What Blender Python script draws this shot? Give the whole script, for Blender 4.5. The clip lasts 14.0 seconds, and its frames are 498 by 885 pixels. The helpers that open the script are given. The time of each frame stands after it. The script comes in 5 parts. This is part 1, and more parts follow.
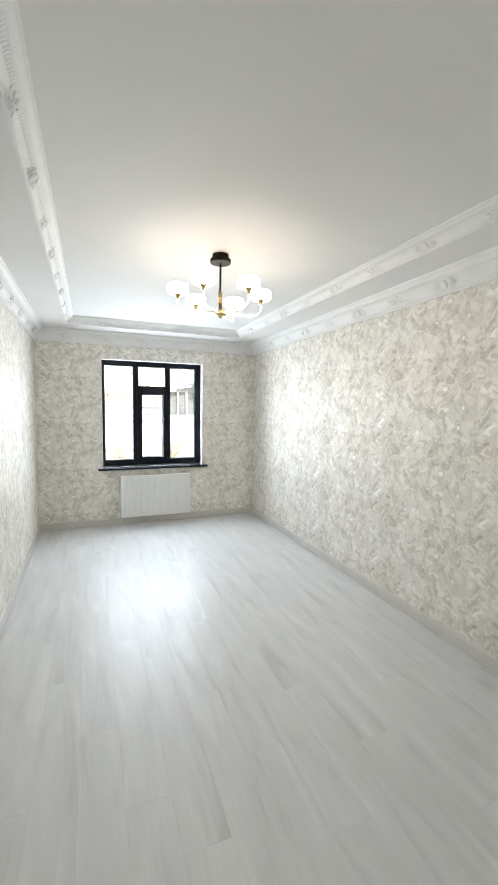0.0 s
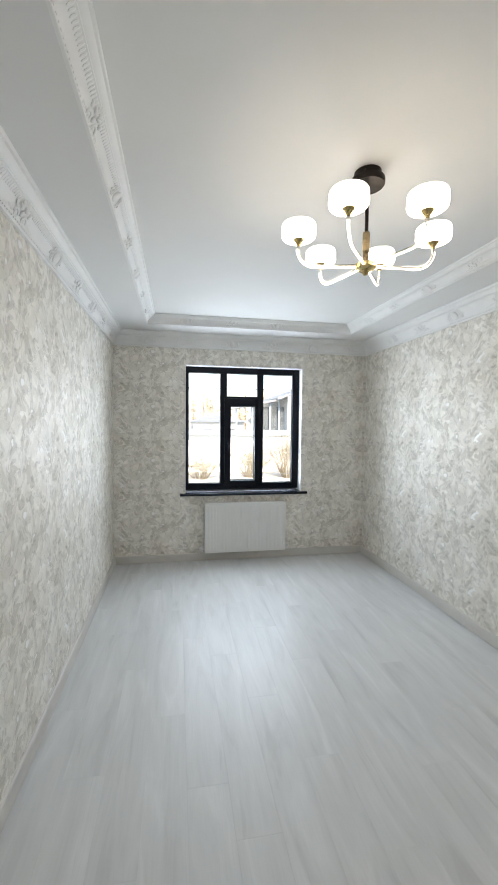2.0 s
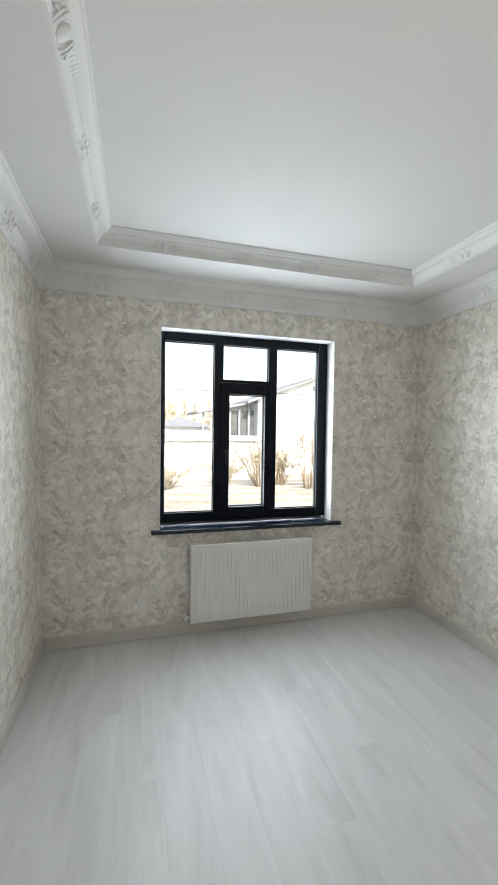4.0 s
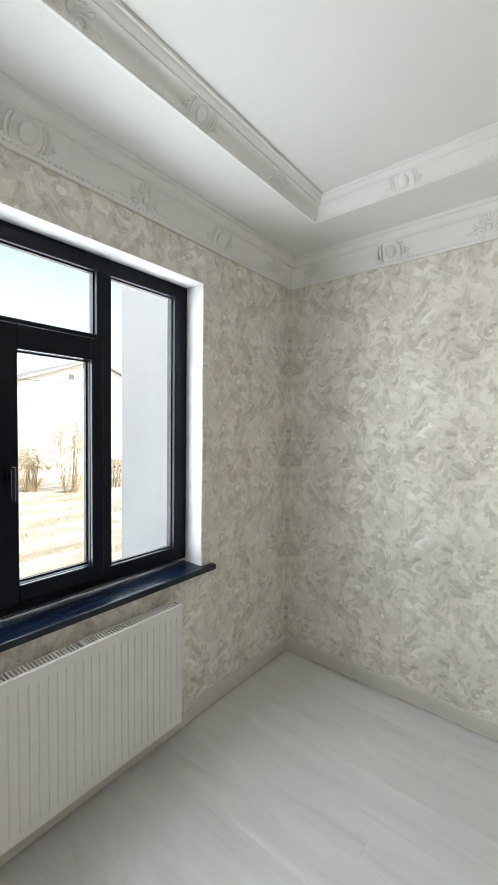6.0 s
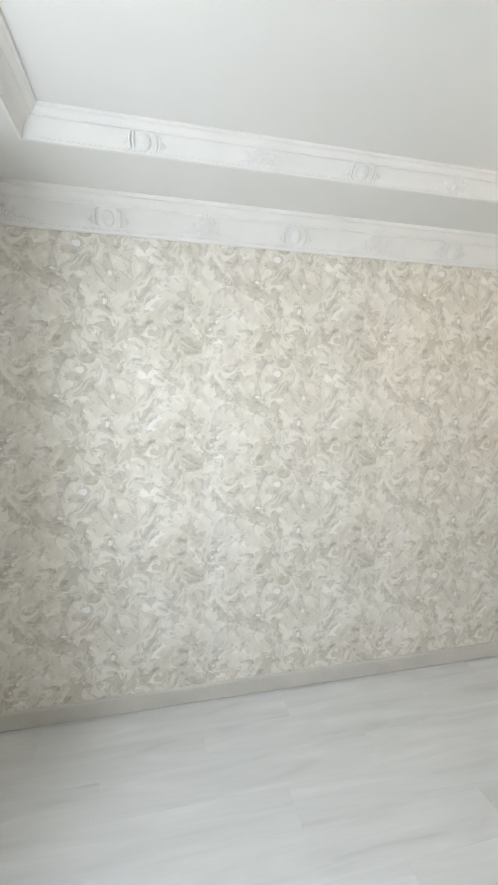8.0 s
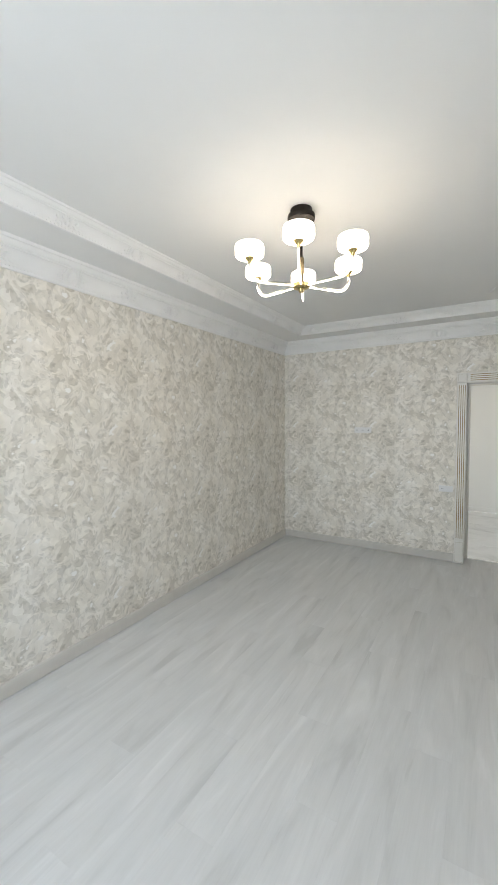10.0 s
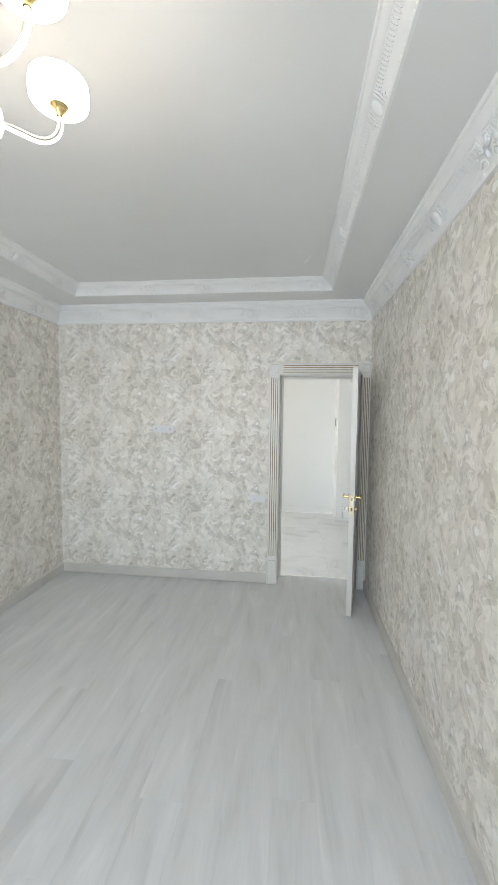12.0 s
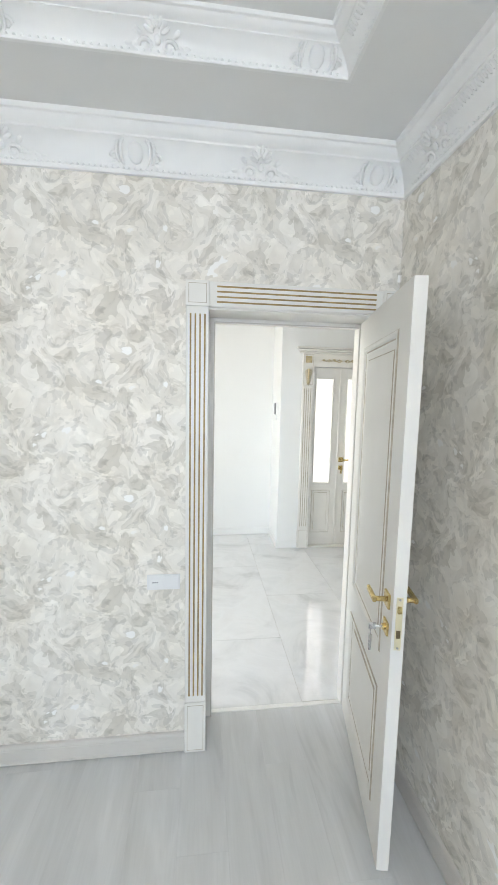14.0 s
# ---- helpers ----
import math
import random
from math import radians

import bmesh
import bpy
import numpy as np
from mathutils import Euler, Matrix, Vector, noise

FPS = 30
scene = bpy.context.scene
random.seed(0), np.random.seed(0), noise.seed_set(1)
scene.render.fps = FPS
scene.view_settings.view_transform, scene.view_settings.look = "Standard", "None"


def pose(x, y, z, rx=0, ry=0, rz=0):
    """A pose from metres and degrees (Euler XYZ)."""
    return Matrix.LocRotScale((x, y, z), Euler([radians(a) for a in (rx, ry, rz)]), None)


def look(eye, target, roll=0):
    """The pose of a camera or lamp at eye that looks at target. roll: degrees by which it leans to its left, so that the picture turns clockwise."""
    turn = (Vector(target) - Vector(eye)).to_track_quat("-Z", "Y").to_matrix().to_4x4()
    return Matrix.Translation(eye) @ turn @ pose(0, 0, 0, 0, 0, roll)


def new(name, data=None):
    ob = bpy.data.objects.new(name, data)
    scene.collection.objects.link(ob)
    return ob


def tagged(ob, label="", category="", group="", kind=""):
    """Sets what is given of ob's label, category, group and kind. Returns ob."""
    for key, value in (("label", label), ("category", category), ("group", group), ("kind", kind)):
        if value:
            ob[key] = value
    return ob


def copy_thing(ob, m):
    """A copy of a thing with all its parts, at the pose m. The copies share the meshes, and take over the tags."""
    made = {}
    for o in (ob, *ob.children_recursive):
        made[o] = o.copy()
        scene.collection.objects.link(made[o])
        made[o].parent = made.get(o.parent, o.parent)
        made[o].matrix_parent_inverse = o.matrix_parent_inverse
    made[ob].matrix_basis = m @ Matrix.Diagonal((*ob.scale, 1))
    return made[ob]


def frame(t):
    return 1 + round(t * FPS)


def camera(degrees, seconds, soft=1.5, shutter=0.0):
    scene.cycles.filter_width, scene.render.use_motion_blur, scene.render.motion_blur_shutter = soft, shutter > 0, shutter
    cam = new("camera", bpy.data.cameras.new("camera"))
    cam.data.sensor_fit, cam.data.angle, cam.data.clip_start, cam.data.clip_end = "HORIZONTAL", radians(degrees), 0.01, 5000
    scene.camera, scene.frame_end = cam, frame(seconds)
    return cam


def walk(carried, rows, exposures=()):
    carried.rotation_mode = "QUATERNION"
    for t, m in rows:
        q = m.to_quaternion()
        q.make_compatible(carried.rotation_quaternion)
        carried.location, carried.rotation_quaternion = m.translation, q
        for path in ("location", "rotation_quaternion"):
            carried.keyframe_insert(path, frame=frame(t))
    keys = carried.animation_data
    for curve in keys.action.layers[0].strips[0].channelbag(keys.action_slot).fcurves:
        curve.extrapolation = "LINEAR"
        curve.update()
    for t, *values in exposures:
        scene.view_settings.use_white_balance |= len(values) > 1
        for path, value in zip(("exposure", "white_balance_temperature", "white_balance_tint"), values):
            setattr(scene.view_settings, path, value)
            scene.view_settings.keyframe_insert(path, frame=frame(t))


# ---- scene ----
cam = camera(64.5, 14.0)
PATH = [
    (0, (0.658, 0.128, 1.707), (1.404, 1.976, 1.536), 0.8),
    (0.5, (0.713, 0.394, 1.715), (1.293, 2.302, 1.56), 0.7),
    (1, (0.744, 0.662, 1.701), (1.187, 2.608, 1.57), 0.5),
    (1.5, (0.706, 0.943, 1.713), (1.077, 2.905, 1.599), 0.5),
    (2, (0.721, 1.268, 1.69), (1.08, 3.233, 1.59), 0.6),
    (4.5, (0.638, 3.419, 1.606), (1.351, 5.287, 1.552), 0.9),
    (5, (0.748, 3.819, 1.618), (1.703, 5.576, 1.548), 0.8),
    (5.5, (0.73, 4.193, 1.599), (1.976, 5.756, 1.523), 0.7),
    (6, (0.759, 4.49, 1.602), (2.307, 5.754, 1.523), 0.7),
    (6.5, (0.868, 4.776, 1.607), (2.662, 5.658, 1.523), 0.5),
    (7, (0.84, 4.98, 1.628), (2.78, 5.458, 1.529), 0.3),
    (7.5, (0.856, 5.064, 1.628), (2.852, 5.092, 1.51), 0.1),
    (8, (0.917, 5.087, 1.611), (2.868, 4.663, 1.495), -0.2),
    (8.5, (0.86, 5.139, 1.597), (2.665, 4.282, 1.501), -0.5),
    (9, (0.756, 5.226, 1.625), (2.33, 3.995, 1.523), -0.7),
    (11.5, (0.637, 4.272, 1.667), (1.001, 2.309, 1.546), 0.4),
    (12, (0.705, 3.834, 1.669), (0.931, 1.851, 1.531), 0.7),
    (12.5, (0.804, 3.27, 1.673), (0.907, 1.279, 1.505), 0.9),
    (13, (0.907, 2.788, 1.702), (0.906, 0.798, 1.497), 1.1),
    (13.5, (0.87, 2.258, 1.692), (0.757, 0.274, 1.473), 1.1),
    (14, (0.884, 1.745, 1.682), (0.639, -0.227, 1.459), 1.2),
]
walk(cam, [(t, look(eye, target, roll)) for t, eye, target, roll in PATH],
     exposures=[(0, 2.76, 7550, 12), (2, 2.22, 7350, 12), (5, 1.97, 8000, 12), (7.2, 2.32, 8200, 12), (8.1, 2.50, 7800, 12), (9, 2.52, 7600, 12), (11.5, 2.70, 7200, 12), (12.5, 3.12, 7050, 12), (14, 3.32, 7000, 12)])

# ---- light ----
world = bpy.data.worlds.new("sky")
scene.world = world
world.use_nodes = True
wn, wl = world.node_tree.nodes, world.node_tree.links
sky = wn.new("ShaderNodeTexSky")
sky.sky_type, sky.sun_disc = "NISHITA", False
sky.sun_elevation, sky.sun_rotation = radians(41.5), radians(177.5)
wl.new(sky.outputs["Color"], wn["Background"].inputs["Color"])
wn["Background"].inputs["Strength"].default_value = 0.105
sun = new("sun", bpy.data.lights.new("sun", "SUN"))
sun.data.energy, sun.data.angle, sun.data.color = 2.1, radians(0.5), (1.0, 0.95, 0.88)
sun.matrix_world = look((0.6, -14, 12.4), (0, 0, 0))
# the sky's light in the window's opening
day = new("window_light", bpy.data.lights.new("window_light", "AREA"))
day.data.shape, day.data.size, day.data.size_y = "RECTANGLE", 1.42, 1.50
day.data.energy, day.data.color = 17.2, (0.66, 0.81, 1.0)
day.matrix_world = look((1.544, 6.325, 1.62), (1.544, 0, 1.05))
# added fill lamp that brightens the hall, in an invented opening at its unseen end
hall_fill = new("hall_fill_light", bpy.data.lights.new("hall_fill_light", "AREA"))
hall_fill.data.shape, hall_fill.data.size, hall_fill.data.size_y = "RECTANGLE", 1.2, 1.9
hall_fill.data.energy, hall_fill.data.color = 4.2, (0.98, 0.985, 0.94)
hall_fill.matrix_world = look((3.16, -0.975, 1.55), (0, -1.6, 1.3))

# daylight at the glazed hall door
porch_day = new("porch_light", bpy.data.lights.new("porch_light", "AREA"))
porch_day.data.shape, porch_day.data.size, porch_day.data.size_y = "RECTANGLE", 0.62, 1.3
porch_day.data.energy, porch_day.data.color = 0.1, (0.93, 0.98, 0.98)
porch_day.matrix_world = look((-0.66, -2.62, 1.3), (-0.66, 0, 1.3))


# ---- small builders ----
def part(name, bm, mat, parent=None, label="", smooth=False):
    """Link a bmesh as one mesh object, under a thing or a part."""
    me = bpy.data.meshes.new(name)
    bmesh.ops.recalc_face_normals(bm, faces=bm.faces)
    bm.to_mesh(me)
    bm.free()
    for m in (mat if isinstance(mat, (list, tuple)) else [mat]):
        me.materials.append(m)
    if smooth:
        me.shade_smooth()
        me.set_sharp_from_angle(angle=radians(38))
    ob = new(name, me)
    if parent:
        ob.parent = parent
    if label:
        tagged(ob, label)
    return ob


def empty(name, m, label, category, group="", kind=""):
    ob = new(name)
    ob.matrix_world = m
    ob.empty_display_size = 0.1
    return tagged(ob, label, category, group, kind)


def box(bm, x0, x1, y0, y1, z0, z1, bevel=0.0, mat=0, seg=1):
    vs = [bm.verts.new(c) for c in ((x0, y0, z0), (x1, y0, z0), (x1, y1, z0), (x0, y1, z0), (x0, y0, z1), (x1, y0, z1), (x1, y1, z1), (x0, y1, z1))]
    fs = [bm.faces.new([vs[i] for i in q]) for q in ((0, 3, 2, 1), (4, 5, 6, 7), (0, 1, 5, 4), (1, 2, 6, 5), (2, 3, 7, 6), (3, 0, 4, 7))]
    for f in fs:
        f.material_index = mat
    if bevel:
        es = list({e for f in fs for e in f.edges})
        r = bmesh.ops.bevel(bm, geom=es, offset=bevel, segments=seg, affect="EDGES", profile=0.5)
        for f in r["faces"]:
            f.material_index = mat
    return bm


def boxes(*rows, bevel=0.0):
    bm = bmesh.new()
    for r in rows:
        box(bm, *r, bevel=bevel)
    return bm


def tube(bm, pts, r, seg=10, r_end=None, caps=True):
    """A round tube along points, tapering to r_end."""
    pts = [Vector(p) for p in pts]
    rings, n = [], len(pts)
    up = Vector((0.13, 0.21, 0.97))
    for i, p in enumerate(pts):
        d = (pts[min(i + 1, n - 1)] - pts[max(i - 1, 0)]).normalized()
        a = d.cross(up)
        a = (a if a.length > 0.05 else d.cross(Vector((1, 0, 0)))).normalized()
        b = d.cross(a)
        q = r if r_end is None else r + (r_end - r) * i / max(n - 1, 1)
        rings.append([bm.verts.new(p + q * (a * math.cos(k * math.tau / seg) + b * math.sin(k * math.tau / seg))) for k in range(seg)])
    for u, v in zip(rings, rings[1:]):
        for k in range(seg):
            bm.faces.new((u[k], u[(k + 1) % seg], v[(k + 1) % seg], v[k]))
    if caps:
        bm.faces.new(rings[0][::-1])
        bm.faces.new(rings[-1])
    return bm


def lathe(bm, profile, seg=32, at=(0, 0, 0)):
    """Turn a profile of (radius, z) round the z axis."""
    o = Vector(at)
    rings = []
    for r, z in profile:
        if r < 1e-5:
            rings.append([bm.verts.new(o + Vector((0, 0, z)))])
        else:
            rings.append([bm.verts.new(o + Vector((r * math.cos(k * math.tau / seg), r * math.sin(k * math.tau / seg), z))) for k in range(seg)])
    for u, v in zip(rings, rings[1:]):
        for k in range(seg):
            j = (k + 1) % seg
            q = [u[k % len(u)], u[j % len(u)], v[j % len(v)], v[k % len(v)]]
            q = list(dict.fromkeys(q))
            if len(q) > 2:
                bm.faces.new(q)
    return bm


def blob(bm, c, s, turn=0.0, u=10, v=7):
    """A flattened, turned ellipsoid in the x-y plane, thick along z."""
    m = Matrix.Translation(c) @ Matrix.Rotation(turn, 4, "Z") @ Matrix.Diagonal((*s, 1))
    bmesh.ops.create_uvsphere(bm, u_segments=u, v_segments=v, radius=1, matrix=m)
    return bm


def panel_frame(bm, x0, x1, z0, z1, steps, mats):
    """Nested rings of a moulded panel in the x-z plane: steps of (inset, y)."""
    rings = []
    for i, y in steps:
        rings.append([bm.verts.new(c) for c in ((x0 + i, y, z0 + i), (x1 - i, y, z0 + i), (x1 - i, y, z1 - i), (x0 + i, y, z1 - i))])
    for n, (a, b) in enumerate(zip(rings, rings[1:])):
        for k in range(4):
            bm.faces.new((a[k], a[(k + 1) % 4], b[(k + 1) % 4], b[k])).material_index = mats[n]
    bm.faces.new(rings[-1]).material_index = mats[len(steps) - 1]


def scatter(template, matrices):
    """One bmesh-free mesh of many small copies of a template bmesh."""
    template.verts.ensure_lookup_table()
    v0 = [v.co.copy() for v in template.verts]
    f0 = [[v.index for v in f.verts] for f in template.faces]
    template.free()
    vs, fs = [], []
    for m in matrices:
        b = len(vs)
        vs += [m @ v for v in v0]
        fs += [[b + i for i in f] for f in f0]
    me = bpy.data.meshes.new("row")
    me.from_pydata(vs, [], fs)
    me.shade_smooth()
    return me


def row_part(name, me, mat, parent, label):
    me.materials.append(mat)
    ob = new(name, me)
    ob.parent = parent
    return tagged(ob, label, kind="stuff")


# ---- materials ----
def material(name, color=(0.8, 0.8, 0.8), rough=0.5, metal=0.0, spec=0.5):
    m = bpy.data.materials.new(name)
    m.use_nodes = True
    b = m.node_tree.nodes["Principled BSDF"]
    b.inputs["Base Color"].default_value = (*color, 1)
    b.inputs["Roughness"].default_value = rough
    b.inputs["Metallic"].default_value = metal
    b.inputs["Specular IOR Level"].default_value = spec
    return m, m.node_tree.nodes, m.node_tree.links, b


def coords(n, l, scale=(1, 1, 1), kind="Object", rot=(0, 0, 0)):
    c, mp = n.new("ShaderNodeTexCoord"), n.new("ShaderNodeMapping")
    mp.inputs["Scale"].default_value = scale
    mp.inputs["Rotation"].default_value = rot
    l.new(c.outputs[kind], mp.inputs["Vector"])
    return mp.outputs["Vector"]


def noise_tex(n, l, vec, scale, detail=3.0, rough=0.55, dist=0.0):
    t = n.new("ShaderNodeTexNoise")
    t.inputs["Scale"].default_value, t.inputs["Detail"].default_value = scale, detail
    t.inputs["Roughness"].default_value, t.inputs["Distortion"].default_value = rough, dist
    l.new(vec, t.inputs["Vector"])
    return t


def ramp(n, l, fac, stops, interp="LINEAR"):
    r = n.new("ShaderNodeValToRGB")
    r.color_ramp.interpolation = interp
    e = r.color_ramp.elements
    while len(e) < len(stops):
        e.new(0.5)
    for el, (p, c) in zip(e, stops):
        el.position = p
        el.color = (*c, 1) if len(c) == 3 else c
    l.new(fac, r.inputs["Fac"])
    return r.outputs["Color"]


def grey(v):
    return (v, v, v)


def mixc(n, l, fac, a, b, mode="MIX"):
    x = n.new("ShaderNodeMix")
    x.data_type, x.blend_type = "RGBA", mode
    for s, v in ((0, fac), (6, a), (7, b)):
        if isinstance(v, (int, float)):
            x.inputs[s].default_value = v
        elif isinstance(v, tuple):
            x.inputs[s].default_value = (*v, 1)
        else:
            l.new(v, x.inputs[s])
    return x.outputs[2]


def bump(n, l, b, height, strength=0.2, distance=0.002):
    x = n.new("ShaderNodeBump")
    x.inputs["Strength"].default_value, x.inputs["Distance"].default_value = strength, distance
    l.new(height, x.inputs["Height"])
    l.new(x.outputs["Normal"], b.inputs["Normal"])


def painted(name, color, rough=0.5, vary=0.05, scale=3.0, spec=0.5, relief=0.05):
    """Paint or plastic with faint blotches and a fine surface."""
    m, n, l, b = material(name, color, rough, 0, spec)
    v = coords(n, l)
    a = noise_tex(n, l, v, scale, 4)
    dark = tuple(c * (1 - vary) for c in color)
    lite = tuple(min(c * (1 + vary), 1) for c in color)
    l.new(ramp(n, l, a.outputs["Fac"], [(0.3, dark), (0.7, lite)]), b.inputs["Base Color"])
    f = noise_tex(n, l, v, scale * 60, 2)
    l.new(ramp(n, l, f.outputs["Fac"], [(0.2, grey(rough * 0.85)), (0.8, grey(min(rough * 1.15, 1)))]), b.inputs["Roughness"])
    bump(n, l, b, f.outputs["Fac"], relief, 0.001)
    return m


def wallpaper_material():
    """Pearl-beige wallpaper: swirling torn petals in a 1.06 by 0.64 m repeat, some of them in glossy foil."""
    m, n, l, b = material("wallpaper", rough=0.5)

    def op(kind, x, y=None, z=None):
        t = n.new("ShaderNodeMath")
        t.operation = kind
        for k, v in enumerate((x, y, z)):
            if isinstance(v, (int, float)):
                t.inputs[k].default_value = v
            elif v is not None:
                l.new(v, t.inputs[k])
        return t.outputs[0]

    # the repeat: each direction of the paper is rolled up on a circle of its own
    c, sep = n.new("ShaderNodeTexCoord"), n.new("ShaderNodeSeparateXYZ")
    l.new(c.outputs["Object"], sep.inputs[0])
    along = op("ADD", sep.outputs[0], sep.outputs[1])
    ru, rv = 1.06 / math.tau, 0.637 / math.tau
    au, av = op("DIVIDE", along, ru), op("DIVIDE", sep.outputs[2], rv)
    roll = n.new("ShaderNodeCombineXYZ")
    for k, (f, q, r) in enumerate((("COSINE", au, ru), ("SINE", au, ru), ("COSINE", av, rv))):
        l.new(op("MULTIPLY", op(f, q), r), roll.inputs[k])
    p0, w0 = roll.outputs[0], op("MULTIPLY", op("SINE", av), rv)

    def noise4(p, w, scale, detail, rough=0.55, dist=0.0):
        t = noise_tex(n, l, p, scale, detail, rough, dist)
        t.noise_dimensions = "4D"
        l.new(w, t.inputs["W"])
        return t

    def warp(p, w, scale, amount):
        t = noise4(p, w, scale, 1.0)
        a = n.new("ShaderNodeVectorMath")
        a.operation = "MULTIPLY_ADD"
        a.inputs[1].default_value = (amount, amount, amount)
        l.new(t.outputs["Color"], a.inputs[0])
        l.new(p, a.inputs[2])
        return a.outputs["Vector"], op("MULTIPLY_ADD", t.outputs["Fac"], amount, w)

    def cells(p, w, scale):
        t = n.new("ShaderNodeTexVoronoi")
        t.voronoi_dimensions = "4D"
        t.inputs["Scale"].default_value = scale
        l.new(p, t.inputs["Vector"])
        l.new(w, t.inputs["W"])
        x = n.new("ShaderNodeSeparateColor")
        l.new(t.outputs["Color"], x.inputs[0])
        return t, x.outputs

    p1, w1 = warp(p0, w0, 7.0, 0.22)
    p2, w2 = warp(p1, w1, 26.0, 0.055)
    petal, pr = cells(p2, w2, 16)
    scrap, sr = cells(*warp(p1, w1, 34.0, 0.03), 38)
    # soft clouds, curled veins, torn petals and small scraps
    cloud = ramp(n, l, noise4(p1, w1, 4.5, 3).outputs["Fac"], [(0.34, (0.755, 0.717, 0.648)), (0.48, (0.825, 0.790, 0.727)), (0.64, (0.855, 0.826, 0.774))])
    tone = ramp(n, l, pr[0], [(0.0, (0.84, 0.83, 0.81)), (0.25, (0.92, 0.913, 0.90)), (0.55, grey(1.0)), (0.85, grey(1.045)), (1.0, (1.075, 1.08, 1.085))])
    vein = ramp(n, l, noise4(p2, w2, 12, 4.5, 0.65, 0.9).outputs["Fac"], [(0.31, (0.78, 0.77, 0.745)), (0.39, (0.89, 0.883, 0.87)), (0.46, grey(1.0)), (0.60, grey(1.03)), (0.70, grey(1.07))])
    bits = ramp(n, l, sr[0], [(0.0, grey(0.86)), (0.17, grey(0.89)), (0.19, grey(1.0)), (0.83, grey(1.0)), (0.86, grey(1.05)), (1.0, grey(1.06))])
    shade = ramp(n, l, petal.outputs["Distance"], [(0.15, grey(1.02)), (0.75, grey(0.965))])
    x = mixc(n, l, 1.0, cloud, tone, "MULTIPLY")
    for f in (vein, bits, shade):
        x = mixc(n, l, 1.0, x, f, "MULTIPLY")
    foil = ramp(n, l, pr[1], [(0.925, grey(0)), (0.94, grey(1))])
    rim = op("ADD", petal.outputs["Distance"], op("MULTIPLY", noise4(p2, w2, 55, 2).outputs["Fac"], 0.35))
    foil = mixc(n, l, 1.0, foil, ramp(n, l, rim, [(0.58, grey(1)), (0.62, grey(0))]), "MULTIPLY")
    l.new(mixc(n, l, foil, x, (0.92, 0.91, 0.885)), b.inputs["Base Color"])
    l.new(mixc(n, l, foil, ramp(n, l, sr[1], [(0.2, grey(0.54)), (0.9, grey(0.62))]), grey(0.50)), b.inputs["Roughness"])
    b.inputs["Specular IOR Level"].default_value = 0.2
    b.inputs["Coat Weight"].default_value, b.inputs["Coat Roughness"].default_value = 0.15, 0.55
    l.new(mixc(n, l, foil, ramp(n, l, pr[0], [(0.2, grey(0.05)), (0.9, grey(0.18))]), grey(0.35)), b.inputs["Metallic"])
    # each petal lies a little askew
    tilt, geo, nrm, sub = (n.new(k) for k in ("ShaderNodeVectorMath", "ShaderNodeNewGeometry", "ShaderNodeVectorMath", "ShaderNodeVectorMath"))
    tilt.operation, nrm.operation, sub.operation = "MULTIPLY_ADD", "NORMALIZE", "SUBTRACT"
    sub.inputs[1].default_value = (0.5, 0.5, 0.5)
    l.new(petal.outputs["Color"], sub.inputs[0])
    l.new(mixc(n, l, foil, grey(0.10), grey(0.22)), tilt.inputs[1])
    l.new(sub.outputs[0], tilt.inputs[0])
    l.new(geo.outputs["Normal"], tilt.inputs[2])
    l.new(tilt.outputs[0], nrm.inputs[0])
    l.new(nrm.outputs[0], b.inputs["Normal"])
    return m


